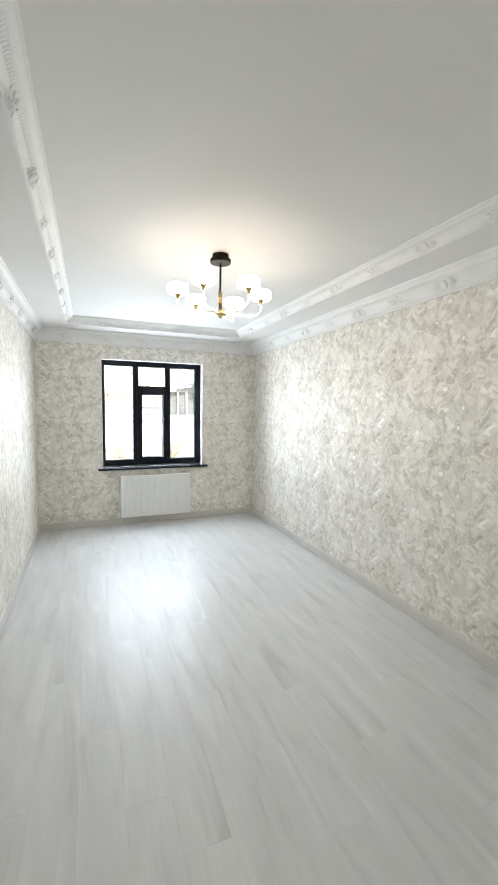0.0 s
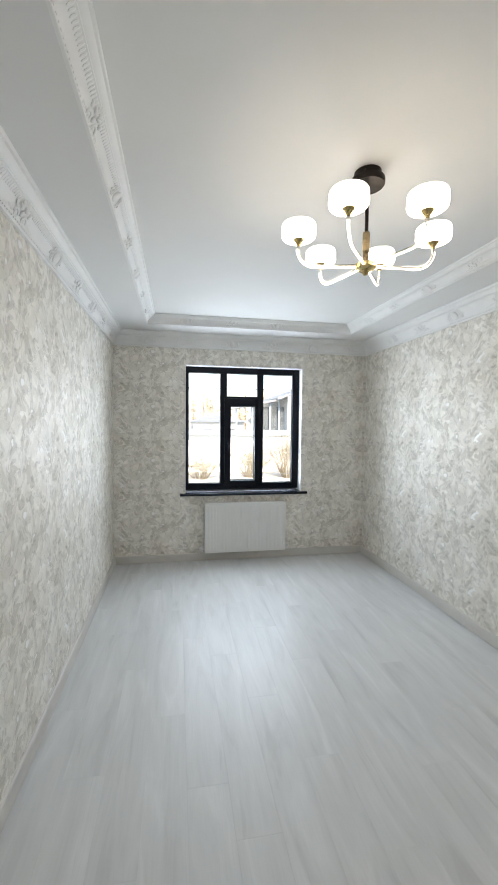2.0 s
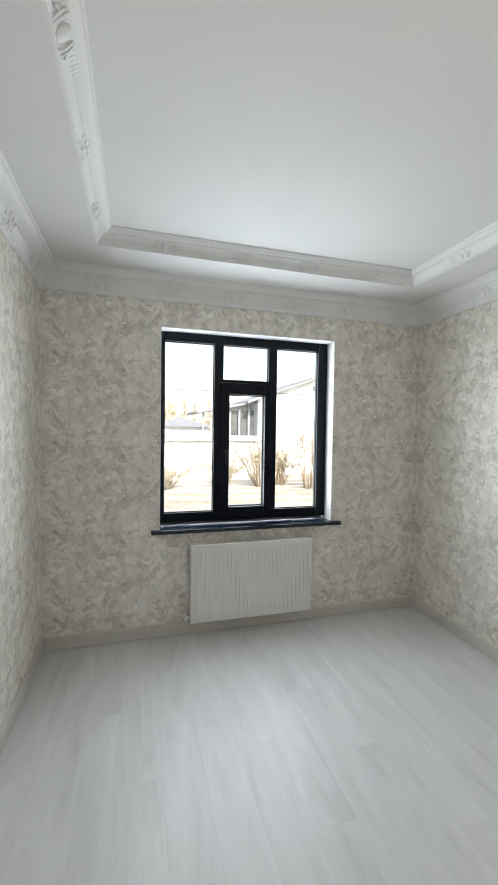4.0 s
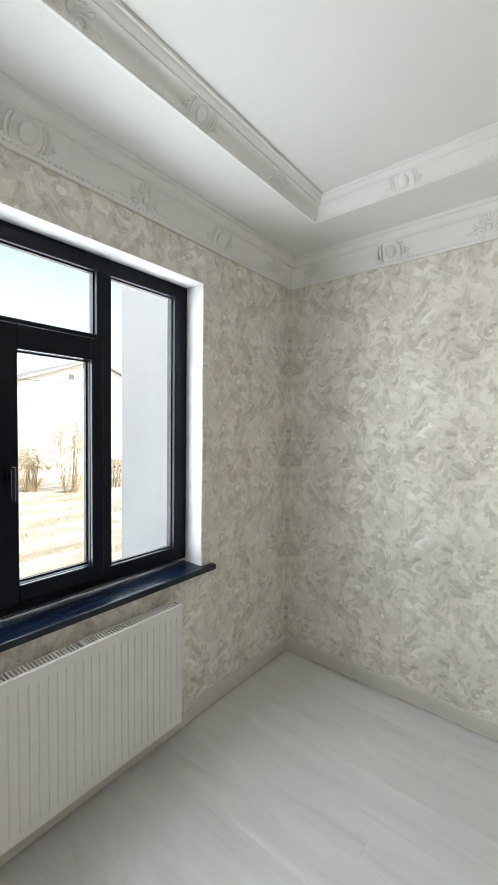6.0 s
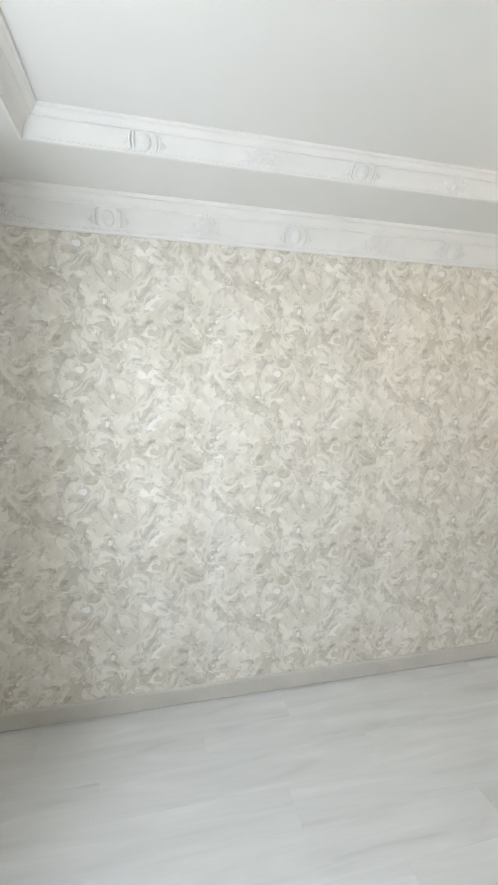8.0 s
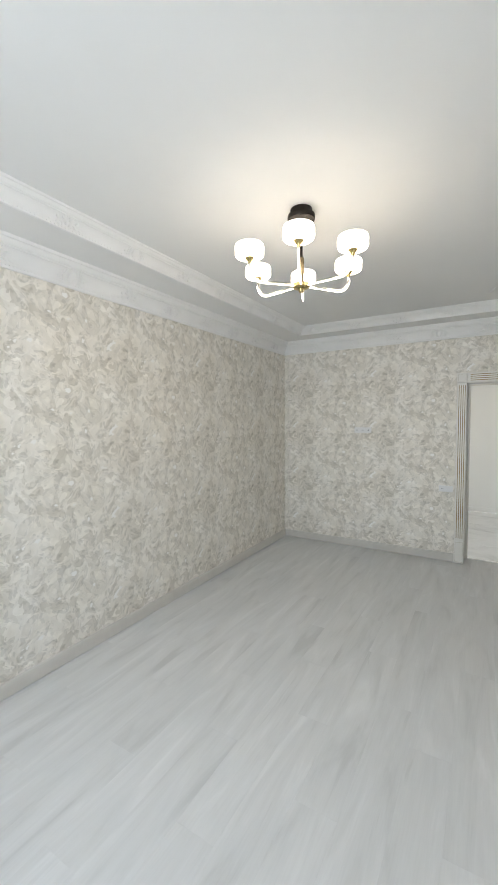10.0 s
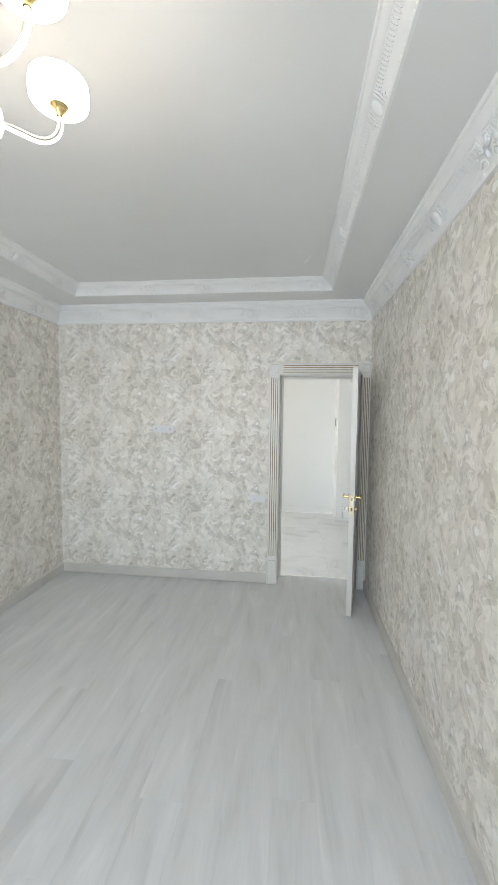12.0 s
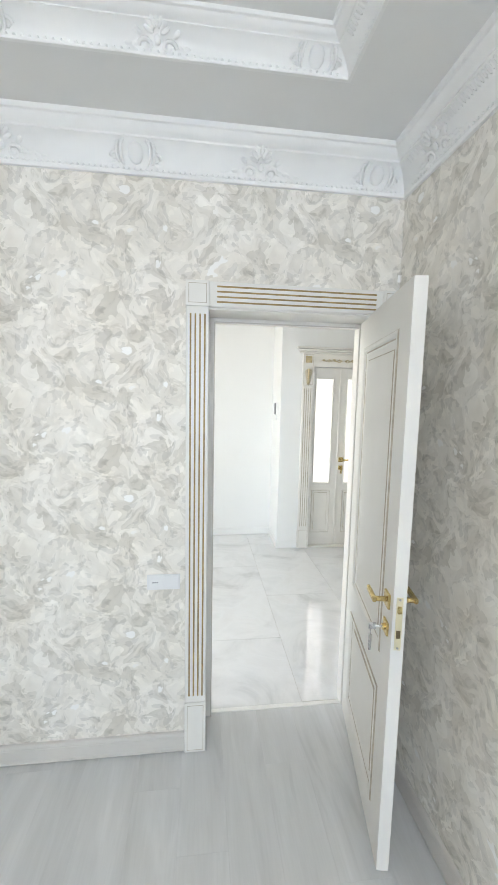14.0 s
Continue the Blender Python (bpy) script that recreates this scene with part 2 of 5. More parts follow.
def laminate_material():
    """Pale grey-white laminate with long soft grain, each board a little different."""
    m, n, l, b = material("laminate", rough=0.3)
    info = n.new("ShaderNodeObjectInfo")
    c = n.new("ShaderNodeTexCoord")
    off = n.new("ShaderNodeVectorMath")
    off.operation = "MULTIPLY_ADD"
    off.inputs[1].default_value = (37, 23, 5)
    comb = n.new("ShaderNodeCombineXYZ")
    for i in range(3):
        l.new(info.outputs["Random"], comb.inputs[i])
    l.new(comb.outputs[0], off.inputs[0])
    l.new(c.outputs["Object"], off.inputs[2])
    mp = n.new("ShaderNodeMapping")
    mp.inputs["Scale"].default_value = (6, 0.9, 1)
    l.new(off.outputs[0], mp.inputs["Vector"])
    a = noise_tex(n, l, mp.outputs[0], 1.6, 4, 0.55, 0.7)
    mp2 = n.new("ShaderNodeMapping")
    mp2.inputs["Scale"].default_value = (60, 2.5, 1)
    l.new(off.outputs[0], mp2.inputs["Vector"])
    g = noise_tex(n, l, mp2.outputs[0], 2.0, 5, 0.6, 0.3)
    tone = ramp(n, l, a.outputs["Fac"], [(0.28, (0.575, 0.584, 0.584)), (0.42, (0.65, 0.659, 0.66)), (0.58, (0.69, 0.699, 0.702)), (0.74, (0.755, 0.764, 0.768))])
    grain = ramp(n, l, g.outputs["Fac"], [(0.25, grey(0.955)), (0.55, grey(1.0)), (0.8, grey(1.015))])
    mp3 = n.new("ShaderNodeMapping")
    mp3.inputs["Scale"].default_value = (16, 1.3, 1)
    l.new(off.outputs[0], mp3.inputs["Vector"])
    k = noise_tex(n, l, mp3.outputs[0], 1.4, 3, 0.6, 1.5)
    streak = ramp(n, l, k.outputs["Fac"], [(0.22, grey(0.84)), (0.31, grey(1.0))])
    each = ramp(n, l, info.outputs["Random"], [(0, grey(0.99)), (1, grey(1.01))])
    x = mixc(n, l, 1.0, mixc(n, l, 0.9, tone, grain, "MULTIPLY"), each, "MULTIPLY")
    l.new(mixc(n, l, 0.6, x, streak, "MULTIPLY"), b.inputs["Base Color"])
    l.new(ramp(n, l, g.outputs["Fac"], [(0.2, grey(0.35)), (0.8, grey(0.43))]), b.inputs["Roughness"])
    b.inputs["Specular IOR Level"].default_value = 0.5
    bump(n, l, b, g.outputs["Fac"], 0.06, 0.001)
    return m


def marble_material():
    m, n, l, b = material("marble_tile", rough=0.06)
    info = n.new("ShaderNodeObjectInfo")
    c = n.new("ShaderNodeTexCoord")
    off = n.new("ShaderNodeVectorMath")
    off.operation = "ADD"
    l.new(info.outputs["Random"], off.inputs[1])
    l.new(c.outputs["Object"], off.inputs[0])
    a = noise_tex(n, l, off.outputs[0], 1.8, 6, 0.6, 1.6)
    l.new(ramp(n, l, a.outputs["Fac"], [(0.3, (0.60, 0.61, 0.61)), (0.42, (0.72, 0.73, 0.73)), (0.55, (0.78, 0.79, 0.79)), (0.7, (0.74, 0.74, 0.735))]), b.inputs["Base Color"])
    f = noise_tex(n, l, off.outputs[0], 90, 2)
    l.new(ramp(n, l, f.outputs["Fac"], [(0.3, grey(0.05)), (0.7, grey(0.09))]), b.inputs["Roughness"])
    return m


def ground_material():
    """Dry grass and pale frozen soil in rough rows."""
    m, n, l, b = material("dry_ground", rough=0.95)
    v = coords(n, l, (0.25, 1.6, 1))
    a = noise_tex(n, l, v, 1.0, 5, 0.65, 0.6)
    f = noise_tex(n, l, coords(n, l), 9, 4, 0.7)
    t = ramp(n, l, a.outputs["Fac"], [(0.36, (0.36, 0.33, 0.26)), (0.46, (0.50, 0.47, 0.41)), (0.54, (0.66, 0.64, 0.60)), (0.7, (0.74, 0.73, 0.71))])
    l.new(mixc(n, l, 0.35, t, f.outputs["Fac"], "MULTIPLY"), b.inputs["Base Color"])
    bump(n, l, b, f.outputs["Fac"], 0.6, 0.05)
    return m


def bark_or_leaf(name, dark, lite, scale):
    m, n, l, b = material(name, rough=0.9)
    g = n.new("ShaderNodeNewGeometry")
    a = noise_tex(n, l, coords(n, l), scale, 3)
    x = mixc(n, l, a.outputs["Fac"], dark, lite)
    each = ramp(n, l, g.outputs["Random Per Island"], [(0, grey(0.75)), (1, grey(1.2))])
    l.new(mixc(n, l, 1.0, x, each, "MULTIPLY"), b.inputs["Base Color"])
    return m


def glow(name, color, strength, base=(0.9, 0.9, 0.9)):
    m, n, l, b = material(name, base, 0.35)
    b.inputs["Emission Color"].default_value = (*color, 1)
    b.inputs["Emission Strength"].default_value = strength
    return m


def metal(name, color, rough, scale=60):
    m, n, l, b = material(name, color, rough, 1.0)
    a = noise_tex(n, l, coords(n, l), scale, 3)
    l.new(ramp(n, l, a.outputs["Fac"], [(0.3, grey(rough * 0.75)), (0.7, grey(rough * 1.3))]), b.inputs["Roughness"])
    return m


WALLPAPER = wallpaper_material()
LAMINATE = laminate_material()
MARBLE = marble_material()
CEILING = painted("ceiling_paint", (0.83, 0.83, 0.82), 0.75, 0.02, 1.2, 0.3, 0.04)
GYPSUM = painted("white_gypsum", (0.88, 0.88, 0.87), 0.55, 0.025, 5, 0.4, 0.08)
HALL_PAINT = painted("white_wall_paint", (0.82, 0.83, 0.82), 0.6, 0.015, 1.5, 0.4, 0.04)
REVEAL = painted("white_plaster", (0.78, 0.78, 0.79), 0.7, 0.07, 9, 0.3, 0.25)
SKIRTING = painted("greige_skirting", (0.63, 0.605, 0.565), 0.42, 0.04, 6, 0.45, 0.05)
BLACK_PVC = painted("anthracite_pvc", (0.002, 0.005, 0.012), 0.40, 0.2, 12, 0.22, 0.03)
SILL = material("black_sill", (0.002, 0.009, 0.024), 0.22, 0, 0.5)[0]
RUBBER = painted("black_rubber", (0.01, 0.01, 0.01), 0.7)
RAD_WHITE = painted("white_enamel", (0.85, 0.85, 0.83), 0.35, 0.015, 7, 0.5, 0.03)
RAD_DARK = painted("radiator_inside", (0.22, 0.22, 0.22), 0.7)
WHITE_PLASTIC = painted("white_plastic", (0.80, 0.80, 0.80), 0.32, 0.01, 10)
DARK_PLASTIC = painted("dark_plastic", (0.03, 0.03, 0.035), 0.3)
DOOR_WHITE = painted("ivory_lacquer", (0.80, 0.785, 0.745), 0.33, 0.02, 6, 0.5, 0.03)
GILT = painted("gilt_patina", (0.36, 0.25, 0.10), 0.42, 0.3, 25, 0.6, 0.1)
GILT_PALE = painted("pale_gilt", (0.56, 0.47, 0.29), 0.4, 0.3, 25, 0.6, 0.1)
GLAZE = painted("brown_glaze", (0.50, 0.44, 0.36), 0.5, 0.2, 25)
GOLD = metal("brushed_gold", (0.62, 0.48, 0.22), 0.25)
ALUMINIUM = metal("brushed_aluminium", (0.86, 0.86, 0.85), 0.5)
PALE_GOLD = metal("pale_gold", (0.80, 0.73, 0.52), 0.36)
STEEL = metal("steel", (0.62, 0.62, 0.62), 0.25)
CHROME = metal("champagne_chrome", (0.80, 0.76, 0.68), 0.14)
BRASS = metal("bronzed_brass", (0.22, 0.17, 0.10), 0.3)
BRONZE = metal("dark_bronze", (0.035, 0.03, 0.027), 0.35)
SHADE = glow("opal_shade", (1.0, 0.93, 0.83), 2.15)
LED = glow("led_strip", (1.0, 0.945, 0.85), 1.5)
m_, n_, l_, b_ = material("clear_glass")
clear, shine, fres, both = n_.new("ShaderNodeBsdfTransparent"), n_.new("ShaderNodeBsdfGlossy"), n_.new("ShaderNodeFresnel"), n_.new("ShaderNodeMixShader")
clear.inputs["Color"].default_value, shine.inputs["Roughness"].default_value, fres.inputs["IOR"].default_value = (0.95, 0.97, 0.97, 1), 0.02, 1.45
l_.new(fres.outputs[0], both.inputs[0]), l_.new(clear.outputs[0], both.inputs[1]), l_.new(shine.outputs[0], both.inputs[2])
l_.new(both.outputs[0], n_["Material Output"].inputs["Surface"])
GLASS = m_
m_, n_, l_, b_ = material("clear_glass_back")
clear = n_.new("ShaderNodeBsdfTransparent")
clear.inputs["Color"].default_value = (0.97, 0.98, 0.98, 1)
l_.new(clear.outputs[0], n_["Material Output"].inputs["Surface"])
GLASS_BACK = m_
m_, n_, l_, b_ = material("frosted_glass", (0.95, 0.97, 0.97), 0.5)
b_.inputs["Transmission Weight"].default_value = 0.45
fn = noise_tex(n_, l_, coords(n_, l_, (14, 1, 5)), 2.0, 3, 0.6, 2.0)
bump(n_, l_, b_, fn.outputs["Fac"], 0.4, 0.004)
FROSTED = m_
GROUND = ground_material()
OUT_WHITE = painted("white_render", (0.74, 0.74, 0.73), 0.85, 0.06, 1.2, 0.2, 0.3)
OUT_GREY = painted("grey_roofing", (0.27, 0.28, 0.30), 0.6, 0.15, 1.5)
OUT_BLUE = painted("blue_grey_coping", (0.30, 0.35, 0.40), 0.6, 0.1, 1.5)
OUT_DARK = painted("dark_glazing", (0.12, 0.135, 0.15), 0.2, 0.2, 2)
BARK = bark_or_leaf("bark", (0.24, 0.19, 0.13), (0.36, 0.30, 0.21), 6)
OCHRE = bark_or_leaf("ochre_leaves", (0.58, 0.50, 0.37), (0.68, 0.60, 0.47), 1.5)
STRAW = bark_or_leaf("straw", (0.42, 0.38, 0.30), (0.55, 0.51, 0.42), 3)

# ---- the room ----
W, L = 3.11, 6.05            # the room: x from 0 to W, y from 0 (door wall) to L (window wall)
H_SOFFIT, H_TOP = 2.727, 2.82
IN_X0, IN_X1, IN_Y0, IN_Y1 = 0.40, 2.712, 0.362, 5.63     # the raised middle of the ceiling
WX0, WX1, WZ0, WZ1 = 0.82, 2.268, 0.83, 2.372           # window opening
DX0, DX1, DZ1 = 0.080, 0.850, 2.056                     # door opening
OUT_Y = 6.30                                            # outside face of the window wall
HALL_Y = -0.255                                         # hall face of the door wall

tagged(part("wall_east", boxes((W, W + 0.2, HALL_Y, OUT_Y, 0, 3.0)), WALLPAPER), "long plain wall in pearl-beige swirled wallpaper", "wall", kind="structure")
tagged(part("wall_west", boxes((-0.2, 0, HALL_Y, OUT_Y, 0, 3.0)), WALLPAPER), "long plain wall in pearl-beige swirled wallpaper beside the door", "wall", kind="structure")
tagged(part("wall_north", boxes((0, WX0, L, OUT_Y, 0, 3.0), (WX1, W, L, OUT_Y, 0, 3.0), (WX0, WX1, L, OUT_Y, 0, WZ0 - 0.032), (WX0, WX1, L, OUT_Y, WZ1, 3.0)), WALLPAPER),
       "end wall in pearl-beige wallpaper with the window opening", "wall", kind="structure")
tagged(part("wall_south", boxes((0, DX0 - 0.02, HALL_Y, 0, 0, 3.0), (DX1 + 0.02, W, HALL_Y, 0, 0, 3.0), (DX0 - 0.02, DX1 + 0.02, HALL_Y, 0, DZ1 + 0.02, 3.0)), WALLPAPER),
       "end wall in pearl-beige wallpaper with the door opening", "wall", kind="structure")
tagged(part("ceiling", boxes((0.0, IN_X0, 0, L, H_SOFFIT, 2.99), (IN_X1, W, 0, L, H_SOFFIT, 2.99), (IN_X0, IN_X1, 0, IN_Y0, H_SOFFIT, 2.99),
                             (IN_X0, IN_X1, IN_Y1, L, H_SOFFIT, 2.99), (IN_X0, IN_X1, IN_Y0, IN_Y1, H_TOP, 2.99)), CEILING),
       "matt white plasterboard ceiling with a raised middle", "ceiling", kind="structure")
roof = tagged(part("roof_slab", boxes((-0.3, W + 0.3, -3.4, OUT_Y, 3.0, 3.2)), OUT_WHITE), "plain slab over the rooms", "roof", kind="structure")

# the white plaster lining of the window opening
tagged(part("window_reveal", boxes((WX0, WX1, L + 0.003, 6.178, WZ1 - 0.003, WZ1 + 0.01), (WX1 - 0.003, WX1 + 0.01, L + 0.003, 6.178, WZ0, WZ1), (WX0 - 0.01, WX0 + 0.003, L + 0.003, 6.178, WZ0, WZ1)), REVEAL),
       "rough white plaster window reveal", "window reveal", kind="structure")


# ---- cornices ----
LOW = [(0.0, 0.0), (0.013, 0.0), (0.0155, 0.004), (0.0155, 0.014), (0.012, 0.018), (0.014, 0.026), (0.019, 0.045), (0.027, 0.064), (0.038, 0.082), (0.052, 0.097), (0.064, 0.106),
       (0.070, 0.108), (0.070, 0.116), (0.079, 0.121), (0.089, 0.131), (0.095, 0.143), (0.097, 0.147), (0.106, 0.149), (0.108, 0.153), (0.110, 0.167)]


def cornice(name, x0, x1, y0, y1, z, sx, sz, label):
    """Four mitred runs of the moulding, set against the inside of a rectangle."""
    runs = {}
    for side, (a, b, axis) in {"south": ((x0, y0), (x1, y0), 0), "east": ((x1, y0), (x1, y1), 1), "north": ((x1, y1), (x0, y1), 0), "west": ((x0, y1), (x0, y0), 1)}.items():
        d = Vector((b[0] - a[0], b[1] - a[1], 0)).normalized()
        inn = Vector((-d.y, d.x, 0))
        bm = bmesh.new()
        ra, rb = [], []
        for o, h in LOW + [(0.0, 0.167)]:
            o *= sx
            ra.append(bm.verts.new(Vector((*a, z + h * sz)) + (d + inn) * o))
            rb.append(bm.verts.new(Vector((*b, z + h * sz)) + (inn - d) * o))
        k = len(ra)
        for i in range(k):
            bm.faces.new((ra[i], rb[i], rb[(i + 1) % k], ra[(i + 1) % k]))
        ob = part(f"{name}_{side}", bm, GYPSUM, smooth=True)
        tagged(ob, label, "cornice", kind="structure")
        # row of beads along the lower edge
        ln = (Vector(b) - Vector(a)).length
        ball = bmesh.new()
        bmesh.ops.create_icosphere(ball, subdivisions=1, radius=0.0054)
        foot = Vector((*a, z + 0.0215 * sz)) + inn * (0.013 * sx)
        row_part("bead_row", scatter(ball, [Matrix.Translation(foot + d * (0.05 + 0.022 * k)) for k in range(int((ln - 0.1) / 0.022))]), GYPSUM, ob, "row of small white plaster beads")
        runs[side] = (ob, Vector((*a, 0)), d, inn, ln)
        if side != "west":
            continue
        # a row of faint flutes under the upper fillet
        lo, hi = inn * (0.041 * sx) + Vector((0, 0, 0.085 * sz)), inn * (0.064 * sx) + Vector((0, 0, 0.106 * sz))
        up = (hi - lo).normalized()
        m3 = Matrix((d, up, d.cross(up))).transposed().to_4x4() @ Matrix.Diagonal((0.0060, (hi - lo).length * 0.60, 0.0005, 1))
        ball = bmesh.new()
        bmesh.ops.create_uvsphere(ball, u_segments=6, v_segments=4, radius=1)
        foot = Vector((*a, z)) + lo.lerp(hi, 0.5)
        row_part("flute_row", scatter(ball, [Matrix.Translation(foot + d * (0.09 + 0.0165 * k)) @ m3 for k in range(int((ln - 0.18) / 0.0165))]), GYPSUM, ob, "row of small white plaster flutes")
    return runs


def medallion_mesh():
    """An egg between curling fronds: x along the moulding, y up its slope, z outward."""
    bm = bmesh.new()
    blob(bm, (0, 0.004, 0.002), (0.019, 0.024, 0.014))
    for s in (-1, 1):
        for k, (dx, r, w) in enumerate(((0.027, 0.026, 0.0042), (0.038, 0.022, 0.0040))):
            tube(bm, [(s * (dx + 0.008 * math.sin(a)), 0.004 + r * math.cos(a), 0.003 + 0.004 * math.sin(a)) for a in [i * math.pi / 8 for i in range(9)]], w, 6, w * 0.6)
        tube(bm, [(s * (0.050 + 0.011 * math.cos(a) * (1 - a / 9)), -0.006 + 0.013 * math.sin(a) * (1 - a / 9), 0.004) for a in [i * 0.7 for i in range(9)]], 0.004, 6, 0.002)
        for k in range(4):
            blob(bm, (s * (0.052 + 0.016 * k), -0.019 - 0.004 * k, 0.001), (0.013 - 0.0015 * k, 0.0055, 0.005), s * -0.25, 8, 5)
    me = bpy.data.meshes.new("medallion")
    bm.to_mesh(me)
    bm.free()
    me.materials.append(GYPSUM)
    me.shade_smooth()
    return me


def fan_mesh():
    """A palmette of leaves over two scrolls with trailing sprays."""
    bm = bmesh.new()
    for k in range(7):
        a = radians(-66 + 22 * k)
        ln = 0.030 - 0.0035 * abs(k - 3)
        c = Vector((math.sin(a), math.cos(a), 0)) * ln
        blob(bm, (c.x, 0.006 + c.y, 0.003), (0.0058, ln * 0.62, 0.0065), -a, 8, 6)
    blob(bm, (0, -0.002, 0.004), (0.008, 0.010, 0.008), 0, 8, 6)
    for s in (-1, 1):
        tube(bm, [(s * (0.026 + 0.017 * math.cos(a) * (1 - a / 11)), -0.014 + 0.015 * math.sin(a) * (1 - a / 11), 0.004) for a in [i * 0.62 for i in range(13)]], 0.0046, 6, 0.0024)
        blob(bm, (s * 0.026, -0.014, 0.002), (0.008, 0.008, 0.006), 0, 8, 5)
        for k in range(7):
            blob(bm, (s * (0.050 + 0.015 * k), -0.013 - 0.003 * k + 0.003 * (k % 2), 0.001), (0.013 - 0.0011 * k, 0.0062 - 0.0005 * k, 0.0045), s * (-0.45 + 0.35 * (k % 2)), 8, 5)
        blob(bm, (s * 0.043, 0.010, 0.001), (0.010, 0.006, 0.005), s * 0.8, 8, 5)
    me = bpy.data.meshes.new("palmette")
    bm.to_mesh(me)
    bm.free()
    me.materials.append(GYPSUM)
    me.shade_smooth()
    return me


MEDALLION, PALMETTE = medallion_mesh(), fan_mesh()


def ornaments(runs, z, sx, sz, starts, size):
    for side, (ob, a, d, inn, ln) in runs.items():
        s, k = starts[side]
        while s < ln - 0.12:
            # the slope of the hollow: from the bead row up to the upper fillet
            low, top = (inn * 0.012 * sx + Vector((0, 0, 0.026 * sz))), (inn * 0.066 * sx + Vector((0, 0, 0.108 * sz)))
            up = (top - low).normalized()
            out = d.cross(up)
            p = a + d * s + Vector((0, 0, z)) + low.lerp(top, 0.42)
            if out.dot(inn) < 0:
                out = -out
            m = Matrix((d, up, out)).transposed().to_4x4()
            o = new("medallion" if k % 2 else "palmette", MEDALLION if k % 2 else PALMETTE)
            o.parent = ob
            o.matrix_world = Matrix.Translation(p - out * 0.005) @ m @ Matrix.Diagonal((size, size, size * 0.58, 1))
            s += 0.497
            k += 1


low = cornice("cornice", 0, W, 0, L, 2.561, 1.0, 0.995, "white moulded plaster cornice with shells and medallions under the soffit")
ornaments(low, 2.561, 1.0, 0.995, {"south": (0.150, 1), "east": (0.370, 1), "north": (0.25, 0), "west": (0.313, 1)}, 1.6)
high = cornice("upper_cornice", IN_X0, IN_X1, IN_Y0, IN_Y1, H_SOFFIT - 0.002, 0.87, 0.567, "white moulded plaster cornice round the raised ceiling")
ornaments(high, H_SOFFIT - 0.002, 0.87, 0.567, {"south": (0.125, 1), "east": (0.308, 0), "north": (0.40, 0), "west": (0.342, 1)}, 1.36)

# a sliver of loose white paint hanging from the raised ceiling
bm = bmesh.new()
prev = None
for k in range(8):
    f = k / 7
    wd = 0.011 * math.sin(math.pi * (0.12 + 0.8 * f)) + 0.002 * (k % 2)
    c = Vector((0.660 - 0.045 * f, 0.745 + 0.15 * f, H_TOP - 0.001))
    row = [bm.verts.new(c), bm.verts.new(c + Vector((-0.5 * wd, -0.3 * wd, -wd * 1.1))), bm.verts.new(c + Vector((-0.5 * wd - 0.001, -0.3 * wd, -wd * 1.1)))]
    if prev:
        for a in range(2):
            bm.faces.new((prev[a], prev[a + 1], row[a + 1], row[a]))
    prev = row
tagged(part("loose_paint", bm, GYPSUM), "sliver of loose white paint on the ceiling", "loose paint", kind="structure")


# ---- skirting ----
def skirting(name, a, b, into):
    """A run of skirting board from a to b along a wall, with a rounded top and a groove."""
    d = Vector((b[0] - a[0], b[1] - a[1], 0))
    n = Vector((*into, 0))
    prof = [(0, 0.004), (0.017, 0.004), (0.017, 0.012), (0.0155, 0.014), (0.0155, 0.070), (0.0140, 0.073), (0.0140, 0.077), (0.0155, 0.080), (0.0120, 0.091), (0.006, 0.095), (0, 0.096)]
    bm = bmesh.new()
    ra = [bm.verts.new(Vector((*a, z)) + n * o) for o, z in prof]
    rb = [bm.verts.new(Vector((*a, z)) + n * o + d) for o, z in prof]
    for i in range(len(prof)):
        j = (i + 1) % len(prof)
        bm.faces.new((ra[i], rb[i], rb[j], ra[j]))
    bm.faces.new(ra)
    bm.faces.new(rb[::-1])
    tagged(part(name, bm, SKIRTING), "greige laminate skirting board", "baseboard", kind="structure")


skirting("baseboard_east", (W, 0), (W, L), (-1, 0))
skirting("baseboard_west", (0, 0), (0, L), (1, 0))
skirting("baseboard_north", (0.0175, L), (W - 0.0175, L), (0, -1))
skirting("baseboard_south", (0.951, 0), (W - 0.0175, 0), (0, 1))


# ---- window ----
window = empty("window_1", pose(0, 0, 0), "anthracite plastic window with four panes and an opening centre sash", "window", kind="structure")
FY0, FY1 = 6.18, 6.25
bm = bmesh.new()
for r in ((WX0, 0.857, FY0, FY1, 0.85, WZ1), (2.182, WX1, FY0, FY1, 0.85, WZ1), (0.857, 2.182, FY0, FY1, 2.300, WZ1), (0.857, 2.182, FY0, FY1, 0.85, 0.926)):
    box(bm, *r, bevel=0.004)
part("window_frame", bm, BLACK_PVC, window)
for name, r in (("mullion", (1.256, 1.330, FY0, FY1, 0.926, 2.300)), ("mullion", (1.724, 1.798, FY0, FY1, 0.926, 2.300)), ("transom", (1.330, 1.724, FY0, FY1, 1.975, 2.014))):
    part(name, box(bmesh.new(), *r, bevel=0.003), BLACK_PVC, window)
